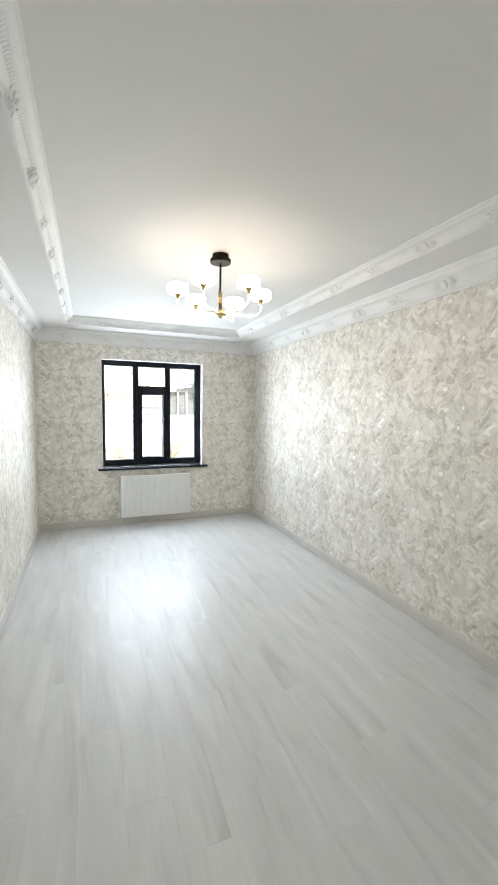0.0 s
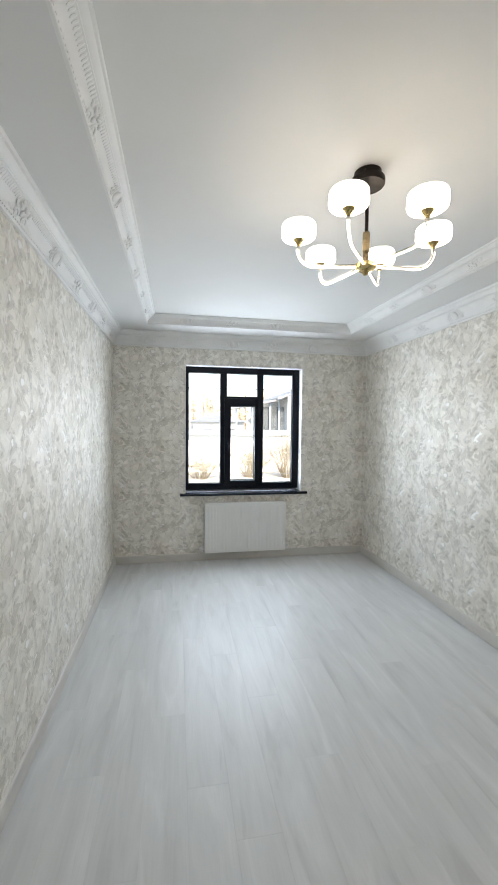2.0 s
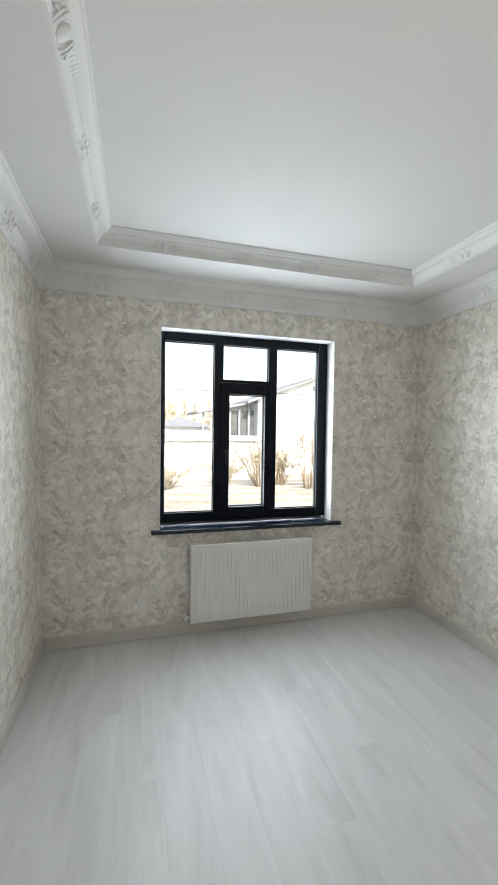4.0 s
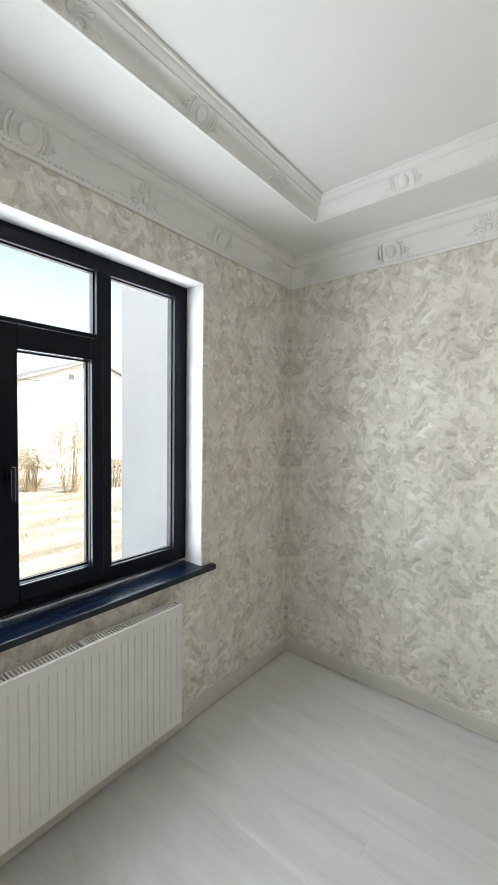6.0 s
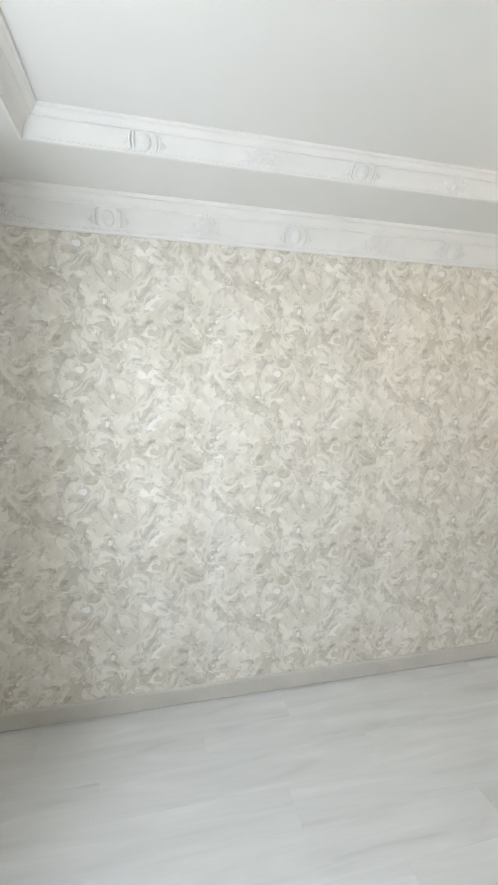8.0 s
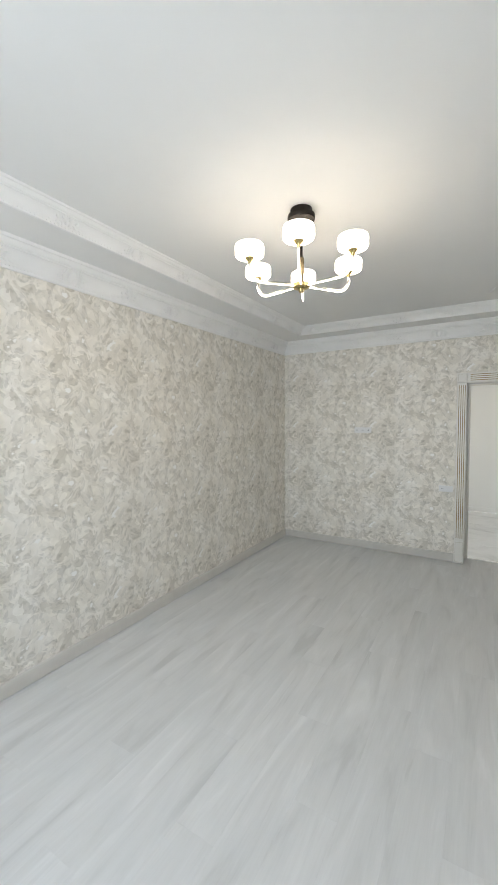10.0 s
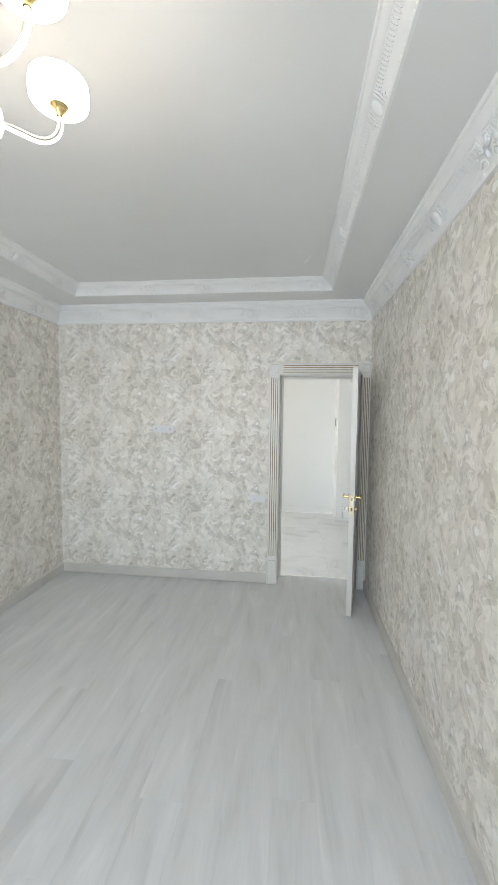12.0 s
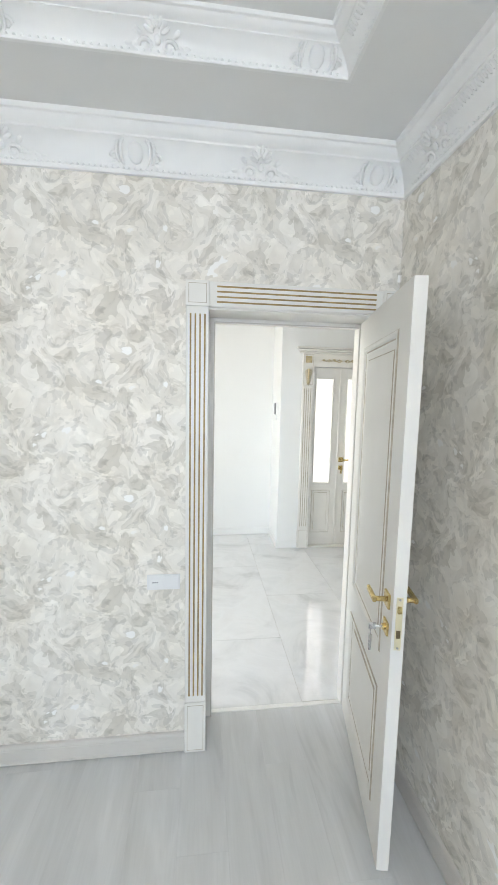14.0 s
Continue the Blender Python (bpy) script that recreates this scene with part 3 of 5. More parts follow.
sash = part("sash", boxes((1.305, 1.381, FY0 - 0.022, FY0 - 0.002, 0.893, 1.990), (1.688, 1.742, FY0 - 0.022, FY0 - 0.002, 0.893, 1.990), (1.381, 1.688, FY0 - 0.022, FY0 - 0.002, 1.893, 1.990),
                      (1.381, 1.688, FY0 - 0.022, FY0 - 0.002, 0.893, 0.962), (1.330, 1.381, FY0, FY1 - 0.01, 0.926, 1.975), (1.688, 1.724, FY0, FY1 - 0.01, 0.926, 1.975),
                      (1.381, 1.688, FY0, FY1 - 0.01, 1.893, 1.975), (1.381, 1.688, FY0, FY1 - 0.01, 0.926, 0.962), bevel=0.003), BLACK_PVC, window)
bm = bmesh.new()
box(bm, 1.334, 1.362, FY0 - 0.032, FY0 - 0.022, 1.37, 1.445, bevel=0.003)
tube(bm, [(1.348, FY0 - 0.03, 1.43), (1.348, FY0 - 0.062, 1.43)], 0.008, 10)
tube(bm, [(1.348, FY0 - 0.060, 1.437), (1.348, FY0 - 0.062, 1.38), (1.349, FY0 - 0.058, 1.31)], 0.009, 10, 0.007)
part("handle", bm, BLACK_PVC, sash, "black lever handle", smooth=True)
for x0, x1, z0, z1, own in ((0.857, 1.256, 0.926, 2.300, window), (1.330, 1.724, 2.014, 2.300, window), (1.798, 2.182, 0.926, 2.300, window), (1.381, 1.688, 0.962, 1.893, sash)):
    bm = boxes((x0, x1, 6.214, 6.218, z0, z1))
    for f in bm.faces:
        f.material_index = 0 if max(v.co.y for v in f.verts) < 6.215 else 1
    p = part("pane", bm, [GLASS, GLASS_BACK], own)
    p.visible_shadow = False
    bm = bmesh.new()
    g = 0.006
    for r in ((x0, x0 + g, 6.205, 6.225, z0, z1), (x1 - g, x1, 6.205, 6.225, z0, z1), (x0 + g, x1 - g, 6.205, 6.225, z0, z0 + g), (x0 + g, x1 - g, 6.205, 6.225, z1 - g, z1)):
        box(bm, *r)
    part("gasket", bm, RUBBER, own)
bm = box(bmesh.new(), 0.757, 2.345, 6.012, L, WZ0 - 0.03, WZ0, bevel=0.004, seg=2)
box(bm, WX0, WX1, L, FY0 + 0.02, WZ0 - 0.03, WZ0 - 0.0004)
part("window_sill", bm, SILL, window, "satin black projecting window sill")
part("outer_sill", boxes((WX0, WX1, 6.25, OUT_Y + 0.05, 0.80, 0.848)), OUT_GREY, window)


# ---- radiator ----
def radiator():
    rad = empty("radiator", pose(1.050, L, 0.112), "white steel panel radiator with fluted front under the window", "radiator")
    w, h, y_back, y_front = 1.004, 0.606, -0.032, -0.090
    bm = bmesh.new()
    # fluted front: rims, then alternating shallow valleys
    xs, ys, flutes = [], [], 28
    pitch = (w - 0.05) / flutes
    for i in range(flutes):
        x = 0.025 + i * pitch
        for f, dy in ((0.0, 0.0), (0.36, 0.0), (0.43, 0.0045), (0.55, 0.0045), (0.62, 0.0)):
            xs.append(x + f * pitch)
            ys.append(dy)
    xs, ys = [0.0, 0.004] + xs + [w - 0.025, w - 0.004, w], [0.006, 0.0] + ys + [0.0, 0.0, 0.006]
    zs = [(0.0, 0.0, 0.006), (0.004, 0.0, 0), (0.034, 0.0, 0), (0.050, 1.0, 0), (h - 0.062, 1.0, 0), (h - 0.046, 0.0, 0), (h - 0.004, 0.0, 0), (h, 0.0, 0.006)]
    grid = [[bm.verts.new((x, y_front + max(y * k if 0.02 < x < w - 0.02 else y, e), z)) for x, y in zip(xs, ys)] for z, k, e in zs]
    for a, b in zip(grid, grid[1:]):
        for i in range(len(xs) - 1):
            bm.faces.new((a[i], a[i + 1], b[i + 1], b[i]))
    part("front_panel", bm, RAD_WHITE, rad, smooth=True)
    part("back_panel", box(bmesh.new(), 0.01, w - 0.01, y_back - 0.004, y_back, 0.012, h - 0.012, bevel=0.001), RAD_WHITE, rad)
    for x0 in (0.0, w - 0.003):
        part("side_cover", box(bmesh.new(), x0, x0 + 0.003, y_front + 0.007, y_back + 0.006, 0.02, h - 0.004, bevel=0.001), RAD_WHITE, rad)
    fins = bmesh.new()
    k = 0.02
    while k < w - 0.02:
        box(fins, k, k + 0.001, y_front + 0.012, y_back - 0.008, 0.04, h - 0.03)
        k += 0.0167
    tagged(part("convector_fins", fins, RAD_DARK, rad, "dark convector fins inside"), kind="stuff")
    grille = part("top_grille", boxes((0.003, w - 0.003, y_front + 0.006, y_front + 0.010, h - 0.008, h), (0.003, w - 0.003, y_back, y_back + 0.004, h - 0.008, h),
                                      (0.003, 0.012, y_front + 0.010, y_back, h - 0.006, h), (w - 0.012, w - 0.003, y_front + 0.010, y_back, h - 0.006, h),
                                      (w / 2 - 0.008, w / 2 + 0.008, y_front + 0.010, y_back, h - 0.004, h + 0.003)), RAD_WHITE, rad)
    sm = bmesh.new()
    box(sm, -0.003, 0.003, y_front + 0.010, y_back, h - 0.007, h - 0.0005)
    first = part("slat", sm, RAD_WHITE, grille)
    first.location.x = 0.022
    x = 0.036
    while x < w - 0.016:
        if abs(x - w / 2) > 0.012:
            o = new("slat", first.data)
            o.parent, o.location = grille, (x, 0, 0)
        x += 0.0138
    for x, s in ((0.0, -1), (w, 1)):
        bm = bmesh.new()
        tube(bm, [(x - s * 0.004, -0.058, 0.038), (x + s * 0.026, -0.058, 0.038)], 0.011, 12)
        tube(bm, [(x + s * 0.034, -0.075, 0.038), (x + s * 0.034, 0.0, 0.038)], 0.0125, 14)
        tube(bm, [(x + s * 0.034, -0.058, 0.038), (x + s * 0.034, -0.058, 0.012)], 0.009, 12)
        blob(bm, (x + s * 0.034, -0.058, 0.038), (0.018, 0.018, 0.018))
        v = part("valve", bm, WHITE_PLASTIC, rad, "white valve with a pipe into the wall", smooth=True)
        bm = bmesh.new()
        lathe(bm, [(0, 0), (0.017, 0), (0.0185, 0.003), (0.0185, 0.018), (0.016, 0.022), (0, 0.022)], 12)
        kn = part("valve_cap", bm, WHITE_PLASTIC, v, smooth=True)
        kn.matrix_world = pose(1.050 + x + s * 0.034, L - 0.072, 0.150, 90, 0, 0)
        part("pipe_collar", tube(bmesh.new(), [(x + s * 0.034, -0.006, 0.038), (x + s * 0.034, -0.001, 0.038)], 0.024, 18), WHITE_PLASTIC, v)
    for x in (0.17, w - 0.17):
        part("wall_bracket", boxes((x - 0.015, x + 0.015, y_back - 0.001, 0.0, 0.06, h - 0.09)), RAD_WHITE, rad)
    for x in (0.17, 0.83):
        part("clip", box(bmesh.new(), x - 0.02, x + 0.02, y_back, -0.001, h - 0.03, h - 0.022), RAD_WHITE, rad)


radiator()


# ---- chandelier ----
def chandelier():
    cx, cy = 1.566, 2.982
    lamp = empty("chandelier", pose(cx, cy, H_TOP), "lit six-arm brass and chrome chandelier with opal glass drums", "chandelier")
    part("canopy", lathe(bmesh.new(), [(0, 0), (0.060, 0), (0.060, -0.030), (0.075, -0.032), (0.076, -0.036), (0.076, -0.054), (0.073, -0.058), (0.020, -0.060), (0, -0.060)], 40), BRONZE, lamp, "dark bronze ceiling canopy", smooth=True)
    for a in (0.9, 0.9 + math.pi):
        bm = bmesh.new()
        tube(bm, [(0.059 * math.cos(a), 0.059 * math.sin(a), -0.015), (0.066 * math.cos(a), 0.066 * math.sin(a), -0.015)], 0.004, 8)
        part("screw", bm, BRONZE, lamp)
    part("stem", tube(bmesh.new(), [(0, 0, -0.038), (0, 0, -0.27)], 0.008, 14), BRONZE, lamp, "slim black rod", smooth=True)
    bm = bmesh.new()
    prof = [(0.0, -0.262), (0.015, -0.262), (0.0165, -0.266)]
    for k in range(9):
        prof += [(0.0165, -0.268 - 0.008 * k), (0.0158, -0.2715 - 0.008 * k), (0.0165, -0.275 - 0.008 * k)]
    lathe(bm, prof + [(0.0165, -0.345), (0.013, -0.350), (0.013, -0.400), (0, -0.400)], 24)
    part("grip", bm, BRASS, lamp, "ribbed bronze sleeve", smooth=True)
    part("hub", lathe(bmesh.new(), [(0, -0.396), (0.020, -0.396), (0.040, -0.400), (0.047, -0.406), (0.047, -0.422), (0.040, -0.428), (0.016, -0.432), (0.014, -0.444), (0.010, -0.450), (0, -0.451)], 36), GOLD, lamp, "polished gold hub", smooth=True)
    R = 0.308
    for k in range(6):
        a = radians(-9 + 60 * k)
        d = Vector((math.cos(a), math.sin(a), 0))
        z0, rb = -0.410, 0.072
        pts = [d * 0.044 + Vector((0, 0, z0)), d * 0.15 + Vector((0, 0, z0 - 0.004)), d * (R - rb) + Vector((0, 0, z0 - 0.006))]
        for i in range(1, 9):
            b = i * math.pi / 16
            pts.append(d * (R - rb + rb * math.sin(b)) + Vector((0, 0, z0 - 0.006 + rb * (1 - math.cos(b)))))
        pts.append(d * R + Vector((0, 0, -0.317)))
        arm = part("arm", tube(bmesh.new(), pts, 0.0066, 10), CHROME, lamp, "curved chrome arm", smooth=True)
        off = [(-d * 0.2 + Vector((0, 0, -1))).normalized() * 0.005] * 3
        for i in range(1, 9):
            b = i * math.pi / 16
            off.append((d * math.sin(b) - Vector((0, 0, 1)) * math.cos(b)) * 0.005)
        off.append(d * 0.005)
        part("light_strip", tube(bmesh.new(), [p + o for p, o in zip(pts, off)][:-1], 0.0054, 8), LED, arm, "glowing strip along the underside", smooth=True)
        c = Vector((d.x * R, d.y * R, 0.016))
        bm = bmesh.new()
        lathe(bm, [(0, -0.345), (0.009, -0.345), (0.010, -0.337), (0.021, -0.321), (0.025, -0.317), (0.025, -0.314), (0, -0.314)], 20, c)
        part("cup", bm, GOLD, arm, "small gold cup", smooth=True)
        bm = bmesh.new()
        lathe(bm, [(0, -0.316), (0.056, -0.316), (0.068, -0.313), (0.075, -0.306), (0.077, -0.298), (0.077, -0.264), (0.075, -0.254), (0.071, -0.249)], 40, c)
        shade = part("shade", bm, SHADE, lamp, "glowing opal drum shade", smooth=True)
        # invented opaque lid, added to cut the glow on the ceiling
        part("uplight_stop", lathe(bmesh.new(), [(0, -0.255), (0.071, -0.250), (0.0715, -0.2475), (0.065, -0.245), (0, -0.245)], 40, c), WHITE_PLASTIC, shade, "added white lid that keeps the shade's light off the ceiling", smooth=True)


chandelier()


# ---- door ----
door = empty("door_1", pose(0, 0, 0), "ivory lacquered door with gilt-grooved casing, standing open into the room", "door", kind="structure")


def fluted(name, length, width, depth, grooves, parent, m, line=None):
    """A casing board along z, its face toward -y, with gilded grooves that stop short of the ends."""
    bm = bmesh.new()
    gw, gd = 0.0072, 0.003
    edges = [0.0, 0.004]
    for g in grooves:
        edges += [g - gw / 2, g + gw / 2]
    edges += [width - 0.004, width]
    e = 0.03

    def y_at(i, inner):
        if i in (0, len(edges) - 1):
            return -depth + 0.004
        return -depth
    zs = [0.0, e, length - e, length]
    for zi in range(3):
        for i in range(len(edges) - 1):
            groove = zi == 1 and i % 2 == 0 and 2 <= i <= len(edges) - 4
            x0, x1, z0, z1 = edges[i], edges[i + 1], zs[zi], zs[zi + 1]
            q = [bm.verts.new(c) for c in ((x0, y_at(i, 0), z0), (x1, y_at(i + 1, 0), z0), (x1, y_at(i + 1, 0), z1), (x0, y_at(i, 0), z1))]
            if not groove:
                bm.faces.new(q)
                continue
            xm = (x0 + x1) / 2
            r = [bm.verts.new(c) for c in ((xm - 0.0028, -depth + gd, z0 + 0.004), (xm + 0.0028, -depth + gd, z0 + 0.004), (xm + 0.0028, -depth + gd, z1 - 0.004), (xm - 0.0028, -depth + gd, z1 - 0.004))]
            for k in range(4):
                bm.faces.new((q[k], q[(k + 1) % 4], r[(k + 1) % 4], r[k])).material_index = 1
            bm.faces.new(r).material_index = 1
    bmesh.ops.remove_doubles(bm, verts=bm.verts, dist=1e-5)
    for x0, y0 in ((0.0, 0), (width, 0)):
        bm.faces.new([bm.verts.new(c) for c in ((x0, 0, 0), (x0, -depth + 0.004, 0), (x0, -depth + 0.004, length), (x0, 0, length))])
    for z in (0, length):
        bm.faces.new([bm.verts.new(c) for c in ((0, 0, z), (width, 0, z), (width, -depth + 0.004, z), (width - 0.004, -depth, z), (0.004, -depth, z), (0, -depth + 0.004, z))])
    bmesh.ops.remove_doubles(bm, verts=bm.verts, dist=1e-5)
    ob = part(name, bm, [DOOR_WHITE, line or GILT], parent)
    ob.matrix_world = m
    return ob


def block(name, x0, x1, z0, z1, depth, parent, y=0.0, s=1, inset=0.012):
    """A casing block with a fine brown-glazed square sunk in its face (face toward +y when s is 1)."""
    bm = bmesh.new()
    box(bm, x0, x1, y + (0 if s > 0 else -depth), y + (depth if s > 0 else 0), z0, z1, bevel=0.002)
    ob = part(name, bm, DOOR_WHITE, parent)
    bm = bmesh.new()
    f, t = y + s * (depth + 0.0006), 0.0022
    i = inset
    for r in ((x0 + i, x1 - i, z0 + i, z0 + i + t), (x0 + i, x1 - i, z1 - i - t, z1 - i), (x0 + i, x0 + i + t, z0 + i + t, z1 - i - t), (x1 - i - t, x1 - i, z0 + i + t, z1 - i - t)):
        box(bm, r[0], r[1], min(f, f - s * 0.003), max(f, f - s * 0.003), r[2], r[3])
    part("glazed_line", bm, GLAZE, ob)
    return ob


# room-side casing: face toward +y, so each board is turned half round about z
CW = 0.097
fluted("casing", 2.062 - 0.256, CW, 0.020, [0.019, 0.039, 0.059, 0.079], door, Matrix.Translation((DX1 + CW, 0, 0.256)) @ pose(0, 0, 0, 0, 0, 180))
fluted("casing", 2.062 - 0.256, 0.078, 0.020, [0.016, 0.031, 0.047, 0.062], door, Matrix.Translation((DX0 - 0.001, 0, 0.256)) @ pose(0, 0, 0, 0, 0, 180))
fluted("head_casing", DX1 - 0.006 - DX0, 0.103, 0.020, [0.020, 0.041, 0.062, 0.083], door, Matrix(((0, 0, 1, DX0 + 0.004), (0, -1, 0, 0), (1, 0, 0, 2.063), (0, 0, 0, 1))))
block("corner_block", DX1 - 0.001, DX1 + CW + 0.002, 2.063, 2.167, 0.026, door)
block("corner_block", 0.001, DX0 + 0.003, 2.063, 2.167, 0.026, door)
block("plinth_block", DX1 - 0.001, DX1 + CW + 0.002, 0.001, 0.255, 0.027, door)
block("plinth_block", 0.001, DX0 + 0.003, 0.001, 0.255, 0.027, door)
part("jamb", boxes((DX0 - 0.018, DX0, HALL_Y, -0.001, 0, DZ1 + 0.018), (DX1, DX1 + 0.018, HALL_Y, -0.001, 0, DZ1 + 0.018), (DX0, DX1, HALL_Y, -0.001, DZ1, DZ1 + 0.018),
                   (DX1 - 0.030, DX1, HALL_Y, HALL_Y + 0.07, 0, DZ1), (DX0, DX0 + 0.02, HALL_Y, HALL_Y + 0.06, 0, DZ1), (DX0 + 0.02, DX1 - 0.03, HALL_Y, HALL_Y + 0.07, DZ1 - 0.016, DZ1)), DOOR_WHITE, door)
part("seal", boxes((DX1 - 0.033, DX1 - 0.028, HALL_Y + 0.071, HALL_Y + 0.078, 0, DZ1 - 0.018), (DX0 + 0.03, DX1 - 0.034, HALL_Y + 0.071, HALL_Y + 0.078, DZ1 - 0.021, DZ1 - 0.016)), SKIRTING, door)
part("threshold_strip", box(bmesh.new(), DX0, DX1 - 0.03, HALL_Y + 0.029, HALL_Y + 0.054, -0.04, 0.006, bevel=0.002), ALUMINIUM, door, "pale aluminium threshold strip")


def leaf():
    """The open leaf in its own frame: x from the hinge, the panelled face at y = 0 toward -y."""
    lw, lh, th, z0 = 0.762, 2.050, 0.042, 0.010
    p = pose(0.102, -0.170, 0, 0, 0, 79.0)
    P = [(0.115, 0.642, 0.765, 1.925), (0.115, 0.642, 0.150, 0.630)]
    bm = bmesh.new()
    xs, zs = [0, P[0][0], P[0][1], lw], [z0, P[1][2], P[1][3], P[0][2], P[0][3], z0 + lh]
    for y, s in ((0.0, 1), (th, -1)):
        for i in range(3):
            for j in range(5):
                if i == 1 and j in (1, 3):
                    continue
                bm.faces.new([bm.verts.new(c) for c in ((xs[i], y, zs[j]), (xs[i + 1], y, zs[j]), (xs[i + 1], y, zs[j + 1]), (xs[i], y, zs[j + 1]))])
        for a, b, c, d in P:
            st = [(0, y), (0.004, y - s * 0.005), (0.012, y - s * 0.007), (0.020, y - s * 0.003), (0.024, y + s * 0.004), (0.030, y + s * 0.005), (0.036, y + s * 0.009), (0.060, y + s * 0.009), (0.066, y + s * 0.004), (0.074, y + s * 0.004)]
            panel_frame(bm, a, b, c, d, st, [1, 0, 0, 0, 1, 0, 0, 1, 0, 0])
    bmesh.ops.remove_doubles(bm, verts=bm.verts, dist=1e-5)
    for q in (((0, 0), (0, th)), ((lw, 0), (lw, th))):
        bm.faces.new([bm.verts.new(c) for c in ((*q[0], z0), (*q[1], z0), (*q[1], z0 + lh), (*q[0], z0 + lh))])
    for z in (z0, z0 + lh):
        bm.faces.new([bm.verts.new(c) for c in ((0, 0, z), (lw, 0, z), (lw, th, z), (0, th, z))])
    bmesh.ops.remove_doubles(bm, verts=bm.verts, dist=1e-5)
    ob = part("leaf", bm, [DOOR_WHITE, GLAZE], door, "open ivory leaf with two moulded panels and brown-glazed lines")
    ob.matrix_world = p

    def sub(name, bm, mat, label="", smooth=True):
        return part(name, bm, mat, ob, label, smooth)
    hx, hz = lw - 0.055, 1.005
    for s, y in ((-1, 0.0), (1, th)):
        bm = bmesh.new()
        box(bm, hx - 0.026, hx + 0.026, min(y, y + s * 0.009), max(y, y + s * 0.009), hz - 0.026, hz + 0.026, bevel=0.002)
        tube(bm, [(hx, y + s * 0.008, hz), (hx, y + s * 0.05, hz)], 0.009, 12)
        box(bm, hx - 0.086, hx + 0.012, min(y + s * 0.042, y + s * 0.056), max(y + s * 0.042, y + s * 0.056), hz - 0.010, hz + 0.010, bevel=0.004)
        sub("handle", bm, GOLD, "gold lever handle on a square rose", False)
        bm = bmesh.new()
        box(bm, hx - 0.024, hx + 0.024, min(y, y + s * 0.008), max(y, y + s * 0.008), hz - 0.124, hz - 0.076, bevel=0.002)
        tube(bm, [(hx, y + s * 0.007, hz - 0.1), (hx, y + s * 0.017, hz - 0.1)], 0.011, 14)
        sub("key_rose", bm, GOLD, "square gold key rose", False)
    bm = bmesh.new()
    tube(bm, [(hx, -0.014, hz - 0.1), (hx, -0.040, hz - 0.1)], 0.004, 8)
    box(bm, hx - 0.002, hx + 0.002, -0.062, -0.036, hz - 0.112, hz - 0.088, bevel=0.001)
    tube(bm, [(hx + 0.011 * math.sin(a), -0.056, hz - 0.117 - 0.011 * math.cos(a) + 0.011) for a in [i * math.tau / 12 for i in range(13)]], 0.0013, 6)
    sub("key", bm, STEEL, "steel key in the lock")
    bm = bmesh.new()
    box(bm, hx - 0.006, hx + 0.006, -0.060, -0.050, hz - 0.190, hz - 0.130, bevel=0.003)
    tube(bm, [(hx, -0.055, hz - 0.130), (hx, -0.055, hz - 0.112)], 0.002, 6)
    sub("spare_key", bm, STEEL, "steel key hanging from the ring")
    bm = box(bmesh.new(), lw - 0.001, lw + 0.002, 0.010, 0.032, hz - 0.150, hz + 0.035, bevel=0.0008)
    plate = sub("lock_plate", bm, PALE_GOLD, "pale gold lock plate in the edge", False)
    part("latch", box(bmesh.new(), lw, lw + 0.008, 0.014, 0.028, hz - 0.020, hz + 0.005, bevel=0.002), GOLD, plate)
    part("dead_bolt", box(bmesh.new(), lw, lw + 0.0035, 0.014, 0.028, hz - 0.108, hz - 0.080, bevel=0.001), BRASS, plate)
    for z in (hz - 0.142, hz + 0.027):
        part("screw", tube(bmesh.new(), [(lw + 0.001, 0.021, z), (lw + 0.0032, 0.021, z)], 0.004, 10), STEEL, plate)
    for z in (0.26, 1.43, 1.80):
        bm = bmesh.new()
        tube(bm, [(-0.004, th + 0.006, z - 0.05), (-0.004, th + 0.006, z + 0.05)], 0.007, 12)
        box(bm, -0.002, 0.034, th, th + 0.0025, z - 0.05, z + 0.05)
        sub("hinge", bm, GOLD, "gold butt hinge", False)


leaf()


# ---- sockets and switches on the door wall ----
def wall_plate(name, x0, x1, z0, z1, cells, label, category):
    """A ganged plate on the door wall; cells name what each gang holds."""
    ob = empty(name, pose(x0, 0, z0), label, category)
    w, h = x1 - x0, z1 - z0
    part("plate", box(bmesh.new(), 0, w, 0, 0.009, 0, h, bevel=0.003, seg=2), WHITE_PLASTIC, ob)
    cw = w / len(cells)
    for i, c in enumerate(cells):
        a, b = i * cw + 0.006, (i + 1) * cw - 0.006
        if c == "switch":
            part("rocker", box(bmesh.new(), a, b, 0.008, 0.0125, 0.006, h - 0.006, bevel=0.002), WHITE_PLASTIC, ob)
            continue
        ins = part("insert", box(bmesh.new(), a, b, 0.008, 0.0105, 0.006, h - 0.006, bevel=0.0015), WHITE_PLASTIC, ob)
        m = (a + b) / 2
        bm = bmesh.new()
        if c == "socket":
            for d in (-0.0095, 0, 0.0095):
                tube(bm, [(m + d, 0.009, h / 2), (m + d, 0.0112, h / 2)], 0.0028, 10)
        elif c == "aerial":
            tube(bm, [(m, 0.009, h / 2), (m, 0.0125, h / 2)], 0.006, 14)
        else:
            box(bm, m - 0.012, m + 0.012, 0.0095, 0.0112, h / 2 - 0.0022, h / 2 + 0.0022)
        part("contact_hole", bm, DARK_PLASTIC, ins, "dark contact openings")
    return ob


